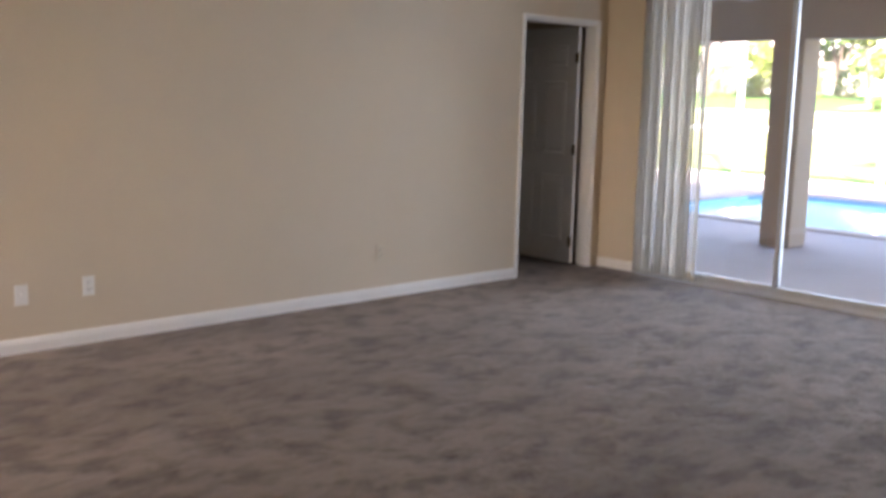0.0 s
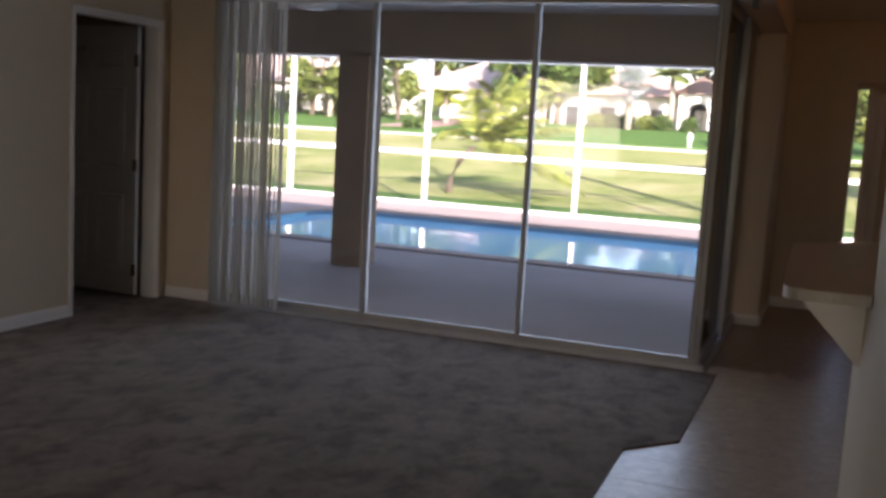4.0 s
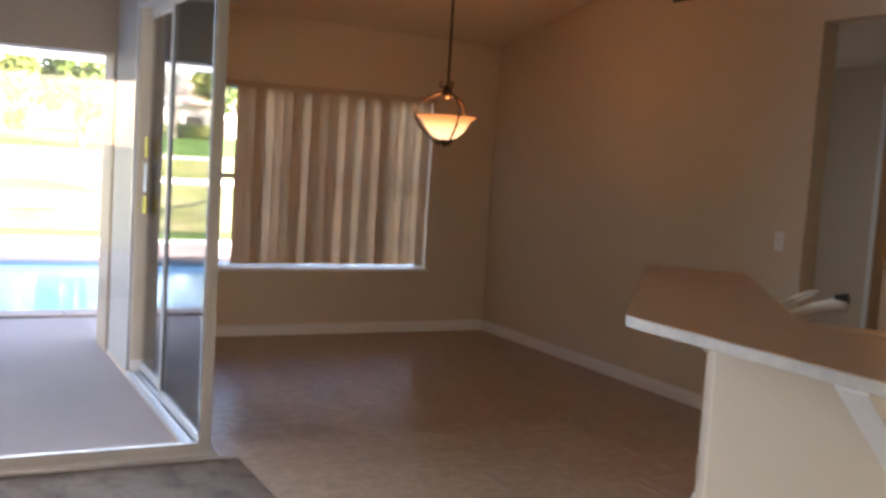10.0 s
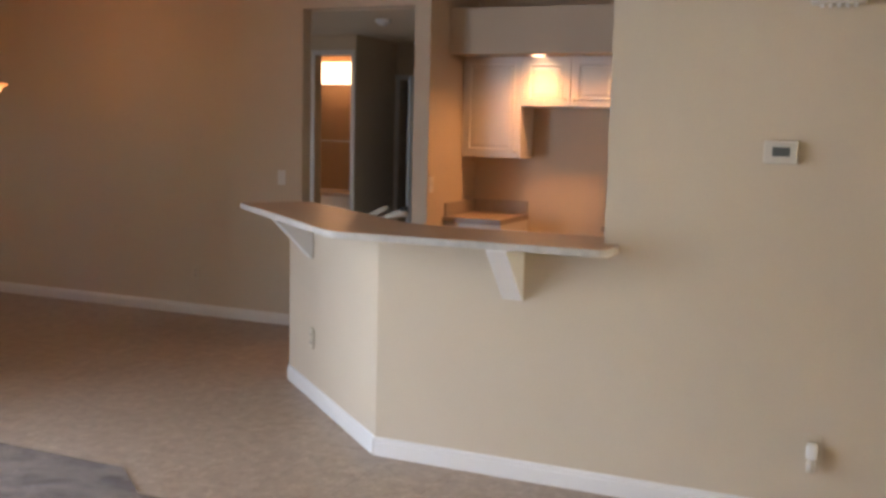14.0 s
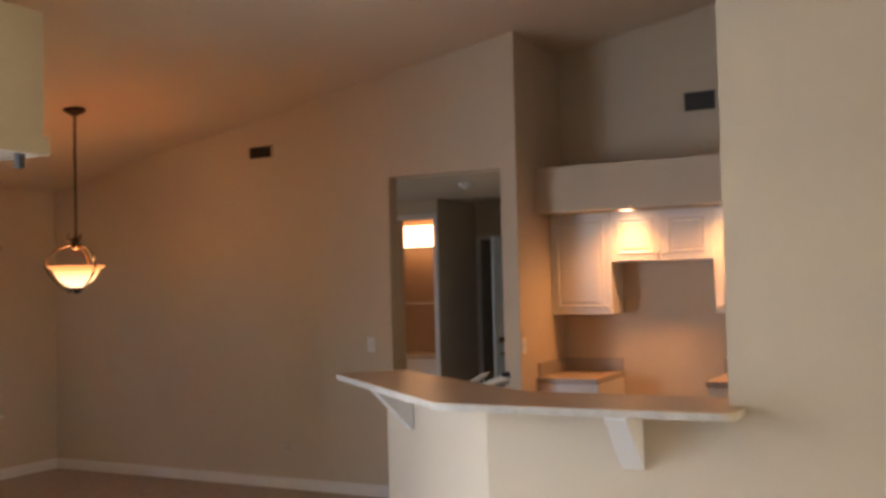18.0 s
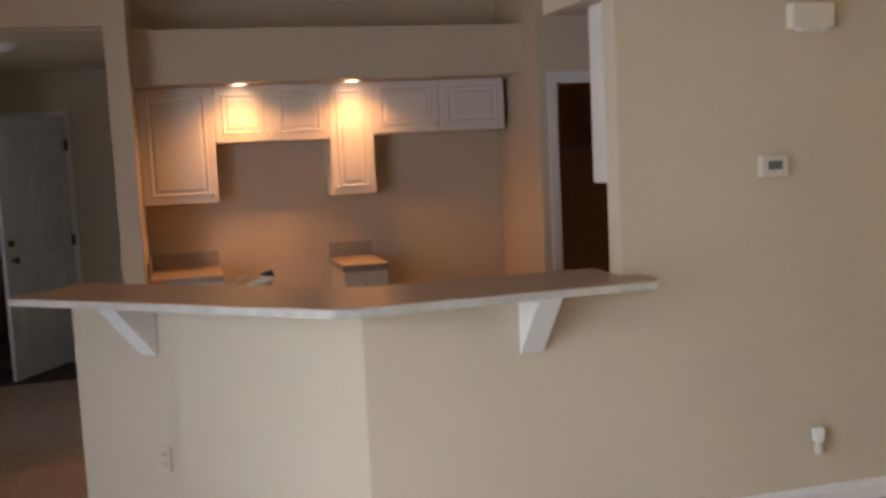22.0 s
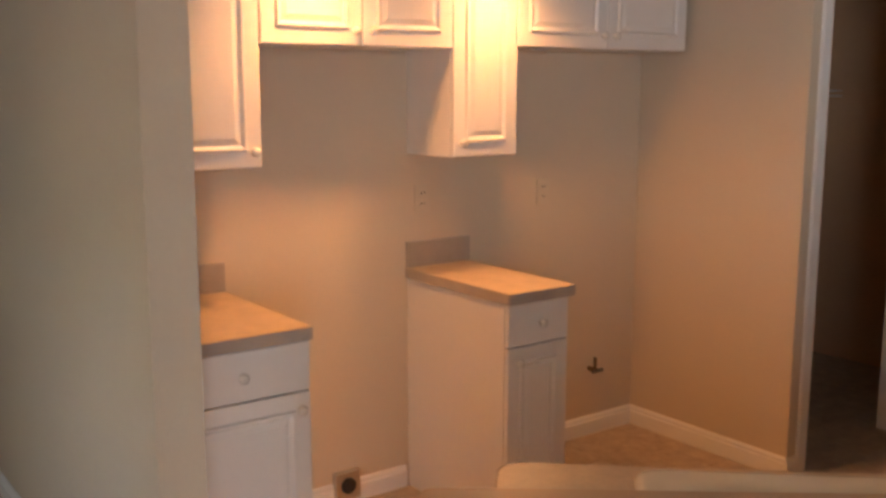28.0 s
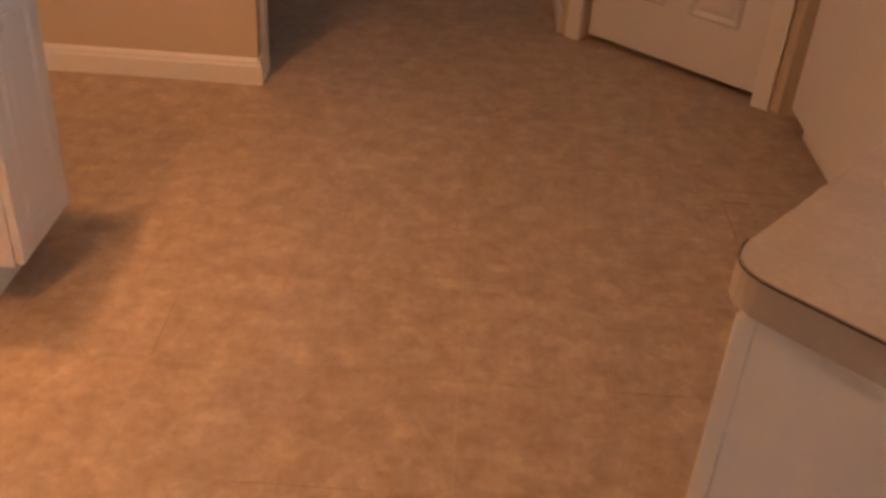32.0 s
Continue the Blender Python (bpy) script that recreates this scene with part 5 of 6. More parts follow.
strip("lawn_far", -2.5, 45, 41.2, 56.5, 0.09, LAWN, "watered green lawn before the far houses", "lawn")
strip("driveway", -4.5, -2.6, 40.7, 56.9, 0.10, PAVERS, "pink paved driveway up to the far garage", "driveway", dx=-0.7)
strip("driveway", -21.0, -18.4, 44.0, 57.3, 0.11, PAVERS, "pink paved driveway up to the far garage", "driveway", dx=-0.5)

POOL = rounded([(-8.5, 12.6), (4.6, 12.6), (4.6, 16.75), (-8.5, 16.75)], [0.5, 0.3, 0.3, 0.9], 8)
bm = bmesh.new()
outer = [bm.verts.new((x, y, -0.03)) for x, y in ((-14, 8.26), (-1.30, 8.26), (-1.30, 11.33), (7, 11.33), (7, 19.05), (-14, 19.05))]
hole = [bm.verts.new((x, y, -0.03)) for x, y in POOL]
rim = set(outer)
edges = [bm.edges.new((a, b)) for ring in (outer, hole) for a, b in zip(ring, ring[1:] + ring[:1])]
bmesh.ops.triangle_fill(bm, use_beauty=True, edges=edges)
walls = bmesh.ops.extrude_edge_only(bm, edges=[e for e in bm.edges if e.is_boundary and e.verts[0] in rim and e.verts[1] in rim])
for v in walls["geom"]:
    if isinstance(v, bmesh.types.BMVert):
        v.co.z = -0.29
bmesh.ops.recalc_face_normals(bm, faces=bm.faces)
structure("pool_deck", bm, DECK, "pink-grey textured pool deck and lanai floor", "deck")
pool = thing("pool", "blue swimming pool with brown coping", "pool", kind="structure")
bm = bmesh.new()
ring = [[bm.verts.new((x, y, z)) for x, y in POOL] for z in (-0.032, -0.135)]
# sun and shade put into two wall tones: far side darker
far_side = [k for k in range(len(POOL)) if min(POOL[k][1], POOL[(k + 1) % len(POOL)][1]) > 15.8]
for k in range(len(POOL)):
    if k not in far_side:
        bm.faces.new((ring[0][k], ring[0][(k + 1) % len(POOL)], ring[1][(k + 1) % len(POOL)], ring[1][k]))
part("shell", bm, surface("sunlit_turquoise_plaster", (0.16, 0.40, 0.52), 0.5, vary=0.06, small=30), pool, "turquoise plaster pool wall in a sunlit tone")
bm = bmesh.new()
ring = [[bm.verts.new((x, y, z)) for x, y in POOL] for z in (-0.032, -0.135)]
for k in far_side:
    bm.faces.new((ring[0][k], ring[0][(k + 1) % len(POOL)], ring[1][(k + 1) % len(POOL)], ring[1][k]))
part("tile_band", bm, POOLSHELL, pool, "blue tiled far pool wall, darkened for its shade")
bm = bmesh.new()
bm.faces.new([bm.verts.new((x, y, -0.125)) for x, y in POOL])
part("water", bm, WATER, pool, "still blue pool water")
cop = bpy.data.meshes.new("coping_stone")
bm = cubes((0.004, -0.02, -0.03, 0.596, 0.28, 0.02), bevel=0.008)
bm.to_mesh(cop)
bm.free()
cop.materials.append(COPING)
def coping(x, y, turn):
    ob = new("coping_stone", cop)
    ob.parent = pool
    ob.matrix_basis = pose(x, y, -0.028, 0, 0, turn)
for k in range(20):
    coping(-7.75 + 0.6 * k, 16.75, 0)
    coping(-7.4 + 0.6 * k, 12.6, 180)
for k in range(5):
    coping(-8.5, 13.1 + 0.6 * k, 90)
for cx, cy, reach, a0 in ((-7.6, 15.85, 0.92, 90), (-8.0, 13.22, 0.62, 180)):
    for k in range(3 if reach > 0.8 else 1):
        a = radians(a0 + (30 * k + 15 if reach > 0.8 else 45))
        coping(cx + reach * math.cos(a) - 0.3 * math.cos(a - math.pi / 2), cy + reach * math.sin(a) - 0.3 * math.sin(a - math.pi / 2), math.degrees(a) - 90)

# lanai roof, beam, column, closing walls
structure("lanai_beam", cubes((-9.3, 10.76, 2.125, -1.29, 11.10, 2.60)), STUCCO, "tan stucco beam across the lanai", "beam")
structure("lanai_column", cubes((-5.34, 10.76, -0.03, -4.99, 11.10, 2.15), bevel=0.01), STUCCO, "square tan stucco lanai column", "column")
structure("lanai_pilaster", cubes((-1.312, 10.77, -0.03, -1.284, 11.20, 2.15), bevel=0.006), STUCCO, "tan stucco pilaster at the end of the lanai beam", "column")
structure("lanai_wall_facing", cubes((-1.292, 10.02, -0.03, -1.281, 10.768, 2.6)), surface("off_white_stucco", (0.36, 0.335, 0.305), 0.9, vary=0.07, big=1.2, small=60, bump=0.5, depth=0.006, spec=0.2), "off-white stucco facing of the pier beside the sliders", "wall")
structure("lanai_ceiling", cubes((-9.3, 8.26, 2.56, -1.29, 10.76, 2.64)), SOFFIT, "white painted lanai ceiling", "ceiling")
structure("wall_lanai_end", cubes((-9.42, 8.26, -0.2, -9.3, 11.10, 2.7)), STUCCO, "tan stucco wall at the end of the lanai", "wall")
structure("wall_lanai_back", cubes((-9.3, 8.265, -0.2, -5.0, 8.30, 2.6)), STUCCO, "tan stucco wall behind the lanai", "wall")
# unseen roof, added to close the house and cast shade over the pool
bm = bmesh.new()
ROOF = surface("brown_roof_tiles", (0.30, 0.20, 0.15), 0.85, vary=0.15, big=2, small=20, bump=0.5, depth=0.02)
pts = [(-10.0, -2.0, 2.95), (6.0, -2.0, 2.95), (6.0, 11.95, 2.78), (-10.0, 11.95, 2.78), (-5.5, 4.7, 5.4), (2.5, 4.7, 5.4)]
v = [bm.verts.new(c) for c in pts]
for fc in ((0, 1, 5, 4), (1, 2, 5), (2, 3, 4, 5), (3, 0, 4)):
    bm.faces.new([v[k] for k in fc])
bmesh.ops.recalc_face_normals(bm, faces=bm.faces)
bmesh.ops.solidify(bm, geom=bm.faces[:], thickness=0.12)
structure("roof", bm, ROOF, "unseen hipped roof that closes the house and shades the lanai", "roof")
structure("eave_soffit", cubes((-9.3, 11.10, 2.62, 6.0, 11.9, 2.68)), SOFFIT, "white painted eave soffit", "soffit")

fan = thing("ceiling_fan", "white lanai ceiling fan with a frosted light dome", "ceiling fan", at=(-4.87, 9.4, 2.56))
part("mount", lathe([(0.0, 2.56), (0.07, 2.56), (0.075, 2.535), (0.03, 2.52), (0.03, 2.50)], 20, (-4.87, 9.4, 0)), PLASTIC, fan, smooth=True)
part("motor", lathe([(0.03, 2.525), (0.12, 2.52), (0.15, 2.50), (0.13, 2.485), (0.0, 2.48)], 24, (-4.87, 9.4, 0)), PLASTIC, fan, smooth=True)
part("light_dome", lathe([(0.13, 2.485), (0.20, 2.475), (0.205, 2.455), (0.17, 2.42), (0.09, 2.40), (0.0, 2.395)], 24, (-4.87, 9.4, 0)), PORCELAIN, fan, "frosted glass dome", smooth=True)
for k in range(5):
    a = radians(10 + 72 * k)
    bm = cubes((0.15, -0.065, -0.004, 0.68, 0.065, 0.004), bevel=0.003)
    bmesh.ops.transform(bm, matrix=pose(-4.87, 9.4, 2.505, 8, 0, math.degrees(a)), verts=bm.verts)
    part("blade", bm, PLASTIC, fan)

cage = thing("pool_cage", "white aluminium pool screen enclosure on the deck edge", "pool enclosure", at=(-4.7, 18.9, -0.03))
posts = [-13.5 + 2.9 * k for k in range(7)]
for x in posts:
    part("post", cubes((x - 0.035, 18.85, -0.03, x + 0.035, 18.95, 2.64), bevel=0.004), CAGE, cage)
# the beam's backlit shade is put into a grey-blue colour
part("top_beam", cubes((-13.5, 18.86, 2.64, 3.9, 18.94, 2.76)), surface("shaded_top_beam", (0.22, 0.26, 0.31), 0.5, vary=0.05), cage, "top beam coloured grey-blue for its shade")
for a, b in zip(posts, posts[1:]):
    part("chair_rail", cubes((a + 0.036, 18.875, 0.90, b - 0.036, 18.925, 0.985)), CAGE, cage)
    part("bottom_rail", cubes((a + 0.036, 18.875, -0.028, b - 0.036, 18.925, 0.03)), CAGE, cage)
    for z0, z1 in ((0.03, 0.90), (0.985, 2.64)):
        part("screen", cubes((a + 0.036, 18.899, z0, b - 0.036, 18.901, z1)), SCREEN, cage, "fine dark insect screen")
pole = thing("utility_pole", "square pale concrete utility pole with bolt holes", "utility pole", at=(-2.12, 21.1, 0))
bm = prism([(-2.22, 21.0), (-2.02, 21.0), (-2.02, 21.2), (-2.22, 21.2)], -0.3, 9.0)
part("shaft", bm, CAGE, pole)
for k in range(9):
    part("bolt_hole", cubes((-2.14, 20.992, 0.9 + 0.45 * k, -2.10, 21.001, 0.95 + 0.45 * k)), BLACK, pole)

# ---- trees ----
BARK = surface("grey_brown_bark", (0.16, 0.12, 0.09), 0.95, vary=0.2, big=4, small=25, bump=0.8, depth=0.02)
PALEBARK = surface("pale_palm_trunk", (0.40, 0.34, 0.27), 0.9, vary=0.15, big=4, small=20, bump=0.6, depth=0.015)
LEAF = island_surface("green_foliage", (0.030, 0.065, 0.014), (0.13, 0.20, 0.045), 0.55, through_light=0.0)
LEAFB = island_surface("yellow_green_foliage", (0.07, 0.11, 0.02), (0.24, 0.28, 0.07), 0.55)
SILVER = island_surface("silver_blue_foliage", (0.10, 0.14, 0.135), (0.48, 0.53, 0.52), 0.6)
FROND = island_surface("palm_frond_green", (0.10, 0.15, 0.025), (0.52, 0.56, 0.13), 0.5)


def crown_mesh(centres, count, leaf, seed, flat=1.0):
    """Many small leaf sprays scattered through uneven clumps (x, y, z, radius)."""
    rnd = random.Random(seed)
    verts, faces = [], []
    weights = [c[3] ** 2 for c in centres]
    for _ in range(count):
        cx, cy, cz, r = rnd.choices(centres, weights)[0]
        d = Vector((rnd.gauss(0, 1), rnd.gauss(0, 1), rnd.gauss(0, 1))).normalized() * r * rnd.uniform(0.55, 1.05)
        p = Vector((cx, cy, cz)) + Vector((d.x, d.y, d.z * flat))
        a = Vector((rnd.gauss(0, 1), rnd.gauss(0, 1), rnd.gauss(0, 0.7))).normalized()
        b = a.cross(Vector((rnd.gauss(0, 1), rnd.gauss(0, 1), rnd.gauss(0, 1)))).normalized()
        s = leaf * rnd.uniform(0.6, 1.4)
        i = len(verts)
        verts += [p - a * s, p + b * s * 0.45, p + a * s, p - b * s * 0.45]
        faces.append((i, i + 1, i + 2, i + 3))
    mesh = bpy.data.meshes.new("crown")
    mesh.from_pydata([tuple(q) for q in verts], [], faces)
    return mesh


def tree(label, place, height, spread, seed, count=2200, leaf=0.22, material=None, bare=0.3):
    rnd = random.Random(seed)
    root = thing("tree", label, "tree", at=place)
    x, y, z = place
    top = Vector((x + rnd.uniform(-0.3, 0.3), y, z + height * 0.6))
    part("trunk", tube([(x, y, z - 0.2), (x + rnd.uniform(-0.1, 0.1), y, z + height * bare), tuple(top)], [height * 0.035, height * 0.028, height * 0.015], 8), BARK, root, smooth=True)
    centres = []
    for k in range(9):
        a = 2 * math.pi * k / 9 + rnd.uniform(-0.4, 0.4)
        rr = spread * rnd.uniform(0.35, 0.75)
        c = Vector((x + rr * math.cos(a), y + rr * math.sin(a), z + height * rnd.uniform(bare + 0.18, 0.88)))
        centres.append((*c, spread * rnd.uniform(0.28, 0.46)))
        if k % 2:
            part("limb", tube([(x, y, z + height * bare * 0.9), tuple((Vector((x, y, z + height * bare)) + c) / 2 + Vector((0, 0, 0.2))), tuple(c)], [height * 0.018, height * 0.012, 0.02], 6), BARK, root, smooth=True)
    centres.append((x, y, z + height * 0.8, spread * 0.42))
    mesh = crown_mesh(centres, count, leaf, seed)
    mesh.materials.append(material or LEAF)
    c = new("crown", mesh)
    c.parent = root
    c.matrix_parent_inverse = root.matrix_basis.inverted()
    return root


def frond(bm, base, direction, length, droop, rnd, leaflet=0.32, width=0.018):
    """A feather leaf: an arching rib with two rows of leaflets."""
    d = Vector(direction).normalized()
    side = d.cross(Vector((0, 0, 1))).normalized()
    n = 40
    pts = []
    for k in range(n + 1):
        f = k / n
        pts.append(Vector(base) + d * length * f + Vector((0, 0, -droop * length * f * f)))
    for k in range(n):
        f = k / n
        w = 0.012 * (1 - f) + 0.003
        q = [bm.verts.new(c) for c in (pts[k] - side * w, pts[k] + side * w, pts[k + 1] + side * w * 0.9, pts[k + 1] - side * w * 0.9)]
        bm.faces.new(q)
        if k > 2:
            along = (pts[k + 1] - pts[k]).normalized()
            for s in (-1, 1):
                for sub in (0.0, 0.5):
                    p = pts[k].lerp(pts[k + 1], sub)
                    ln = leaflet * (0.45 + 0.9 * math.sin(math.pi * min(1, f + 0.12))) * rnd.uniform(0.8, 1.1)
                    tip = p + (side * s * 0.85 + along * 0.55).normalized() * ln + Vector((0, 0, -ln * rnd.uniform(0.25, 0.6)))
                    mid = p.lerp(tip, 0.5) + Vector((0, 0, 0.02))
                    t = [bm.verts.new(c) for c in (p - along * width, p + along * width, mid + along * width * 1.2, tip, mid - along * width * 1.2)]
                    bm.faces.new(t)


def palm(label, place, trunk, crown_at, length, fronds, seed, material, trunk_radius=0.14, leaflet=0.32, lift=(0.1, 1.3)):
    rnd = random.Random(seed)
    root = thing("palm_tree", label, "palm tree", at=place)
    part("trunk", tube([tuple(q) for q in trunk], [trunk_radius * (1.25 - 0.4 * k / (len(trunk) - 1)) for k in range(len(trunk))], 10), PALEBARK if trunk_radius > 0.1 else BARK, root, smooth=True)
    for k in range(fronds):
        a = 2 * math.pi * k / fronds + rnd.uniform(-0.3, 0.3)
        up = rnd.uniform(*lift)
        bm = bmesh.new()
        frond(bm, crown_at, (math.cos(a), math.sin(a), up), length * rnd.uniform(0.8, 1.1), rnd.uniform(0.25, 0.6), rnd, leaflet)
        part("frond", bm, material, root)
    return root


P0 = (-8.27, 21.6, ground_z(21.6))
young = palm("young leaning coconut palm on the lawn beyond the pool", P0, [(P0[0], P0[1], P0[2] - 0.1), (-8.25, 21.6, 0.30), (-8.05, 21.6, 0.72), (-7.75, 21.6, 1.05)], (-7.75, 21.6, 1.05), 2.1, 0, 5, FROND, 0.058)
rnd = random.Random(17)
for d, length, droop in (((0.55, 0.1, 1.5), 2.2, 0.02), ((1.0, -0.2, 0.85), 2.2, 0.22), ((1.0, 0.15, 0.45), 2.3, 0.25), ((1.0, -0.35, 0.2), 2.3, 0.42), ((0.9, -0.3, 1.25), 1.9, 0.10), ((1.0, 0.3, 1.0), 2.0, 0.16), ((0.2, -0.6, 1.0), 1.8, 0.3), ((0.6, 0.8, 0.7), 2.0, 0.3), ((-0.4, -0.3, 0.6), 1.2, 0.7), ((1.0, 0.4, -0.1), 2.2, 0.3)):
    bm = bmesh.new()
    frond(bm, (-7.74, 21.6, 1.14), d, length * 1.1, droop, rnd, 0.46, 0.011)
    part("frond", bm, FROND, young)
for x, y, h, r, s in ((-6.25, 54.6, 3.5, 1.4, 10), (-9.05, 55.4, 3.0, 1.4, 11), (3.5, 47.0, 4.0, 2.0, 12)):
    z = ground_z(y)
    palm("tall garden palm in front of the far houses", (x, y, z), [(x, y, z - 0.2), (x + 0.05, y, z + h * 0.5), (x, y, z + h)], (x, y, z + h), r, 11, s, FROND if s != 11 else LEAFB, 0.15, 0.35, (-0.1, 1.2))
for x, y, h, r, s in ((-26.5, 50.0, 1.6, 1.7, 31), (-19.7, 50.0, 1.5, 1.2, 32), (-17.3, 51.0, 1.6, 1.7, 33), (-15.2, 52.5, 2.2, 1.7, 34), (-5.75, 56.0, 1.9, 1.1, 35), (-28.4, 53.0, 2.3, 1.8, 36)):
    z = ground_z(y)
    palm("short garden palm in front of the far houses", (x, y, z), [(x, y, z - 0.2), (x + 0.08, y, z + h * 0.5), (x, y, z + h)], (x, y, z + h), r, 12, s, LEAFB if s % 2 else FROND, 0.14, 0.42, (-0.2, 1.3))
# silver fan palm
root = thing("palm_tree", "silver-blue fan palm beside the far house", "palm tree", at=(-11.0, 54.0, ground_z(54)))
z = ground_z(54)
part("trunk", tube([(-11.0, 54, z - 0.2), (-10.95, 54, z + 0.9), (-11.0, 54, z + 1.9)], [0.22, 0.18, 0.2], 10), PALEBARK, root, smooth=True)
rnd = random.Random(21)
for k in range(30):
    a, e = rnd.uniform(0, 6.28), rnd.uniform(-0.3, 1.4)
    d = Vector((math.cos(a) * math.cos(e), math.sin(a) * math.cos(e), math.sin(e)))
    hub = Vector((-11.0, 54, z + 2.0)) + d * rnd.uniform(0.6, 1.35)
    s1 = d.cross(Vector((0, 0, 1))).normalized()
    s2 = s1.cross(d)
    bm = rod((-11.0, 54, z + 1.9), tuple(hub), 0.02, sides=5)
    for j in range(15):
        b = -1.9 + 3.8 * j / 14
        tip = hub + (d * math.cos(b) + s1 * math.sin(b)) * rnd.uniform(0.6, 0.8) + s2 * rnd.uniform(-0.15, 0.1)
        cr = (tip - hub).normalized().cross(s2) * 0.035
        bm.faces.new([bm.verts.new(c) for c in (hub, hub.lerp(tip, 0.6) + cr, tip, hub.lerp(tip, 0.6) - cr)])
    part("fan_leaf", bm, SILVER, root)

for n, (x, y, h, sp, m) in enumerate(((-27.9, 50.6, 5.0, 1.9, LEAFB), (-33.0, 52.0, 7.5, 3.2, LEAF), (-27.2, 56.5, 6.6, 2.6, LEAF), (-17.6, 56.0, 5.8, 2.1, LEAF), (-14.2, 57.5, 5.6, 2.0, LEAFB), (-22.4, 50.0, 4.6, 1.15, LEAFB), (-15.6, 57.0, 6.4, 2.4, LEAF), (-0.6, 40.0, 3.9, 1.7, LEAFB), (2.6, 42.0, 5.0, 2.6, LEAF), (8.5, 50.0, 7.0, 3.4, LEAF), (1.9, 25.6, 4.6, 1.7, LEAF), (-38.0, 47.0, 7.0, 3.2, LEAF), (-35.0, 44.0, 6.5, 2.6, LEAFB))):
    tree("leafy garden tree beyond the lawn", (x, y, ground_z(y)), h, sp, 40 + n, 3000, 0.21, m, 0.12)
for n in range(11):
    x = -48 + 7.2 * n + (n % 3) * 1.3
    y = 70 + (n % 4) * 3
    tree("tall leafy tree behind the far houses", (x, y, ground_z(y)), 9.5 + (n * 37 % 5), 5.0, 80 + n, 1900, 0.42, LEAF if n % 2 else LEAFB, 0.2)


def bush(label, place, r, h, seed, material=None):
    root = thing("bush", label, "bush", at=place)
    rnd = random.Random(seed)
    x, y, z = place
    centres = [(x + rnd.uniform(-0.4, 0.4) * r, y + rnd.uniform(-0.4, 0.4) * r, z + h * rnd.uniform(0.3, 0.65), r * rnd.uniform(0.5, 0.75)) for _ in range(5)]
    mesh = crown_mesh(centres, 700, 0.10, seed)
    mesh.materials.append(material or LEAF)
    c = new("foliage", mesh)
    c.parent = root
    c.matrix_parent_inverse = root.matrix_basis.inverted()
    part("stem", rod((x, y, z - 0.1), (x, y, z + h * 0.5), 0.05, sides=6), BARK, root)


bush("clipped round green shrub at the driveway corner", (-5.05, 54.6, ground_z(54.6)), 0.62, 1.25, 3, LEAFB)
bush("small grey-green bush alone on the lawn", (-18.6, 43.5, ground_z(43.5)), 0.55, 0.55, 4, LEAF)
bush("dark rounded shrub before the white house wall", (-22.6, 54.0, ground_z(54)), 0.95, 1.3, 5, LEAF)
for k in range(6):
    bush("dense green shrub under the trees", (-32.5 + 1.4 * k, 52.5 + (k % 2) * 1.5, ground_z(53)), 1.25, 1.7, 60 + k, LEAF if k % 2 else LEAFB)
for k in range(9):
    bush("low green hedge bush before the white house", (-12.9 + 0.95 * k + (1.0 if k > 5 else 0), 54.9, ground_z(54.9)), 0.7, 0.8, 10 + k, LEAFB if k % 3 == 0 else LEAF)

urn = thing("garden_pedestal", "white stone pedestal with a round bowl on the lawn", "pedestal", at=(-6.05, 41.9, ground_z(41.9)))
zz = ground_z(41.9)
part("base", lathe([(0.0, 0.0), (0.17, 0.0), (0.17, 0.07), (0.09, 0.11), (0.06, 0.25), (0.085, 0.33), (0.125, 0.42), (0.10, 0.53), (0.045, 0.58), (0.0, 0.59)], 16, (-6.05, 41.9, zz)), CAGE, urn, smooth=True)
part("bowl", lathe([(0.0, 0.57), (0.09, 0.585), (0.125, 0.635), (0.105, 0.64), (0.0, 0.61)], 16, (-6.05, 41.9, zz)), CAGE, urn, smooth=True)

# ---- far houses ----
WHITEWALL = surface("white_stucco", (0.80, 0.77, 0.72), 0.9, vary=0.04, big=0.6, small=25, bump=0.3, depth=0.004)
PINKROOF = surface("pink_clay_tiles", (0.58, 0.40, 0.33), 0.85, vary=0.2, big=1.5, small=12, bump=0.6, depth=0.03)
TANROOF = surface("tan_concrete_tiles", (0.60, 0.47, 0.41), 0.85, vary=0.15, big=1.5, small=12, bump=0.6, depth=0.03)
# near-black colour stands in for shade inside the far garage and porch
DARKOPEN = surface("dark_inner_shade", (0.05, 0.05, 0.055), 0.7, vary=0.2)
WINDARK = surface("dark_window_glass", (0.04, 0.05, 0.06), 0.08, vary=0.1, bump=0.0)


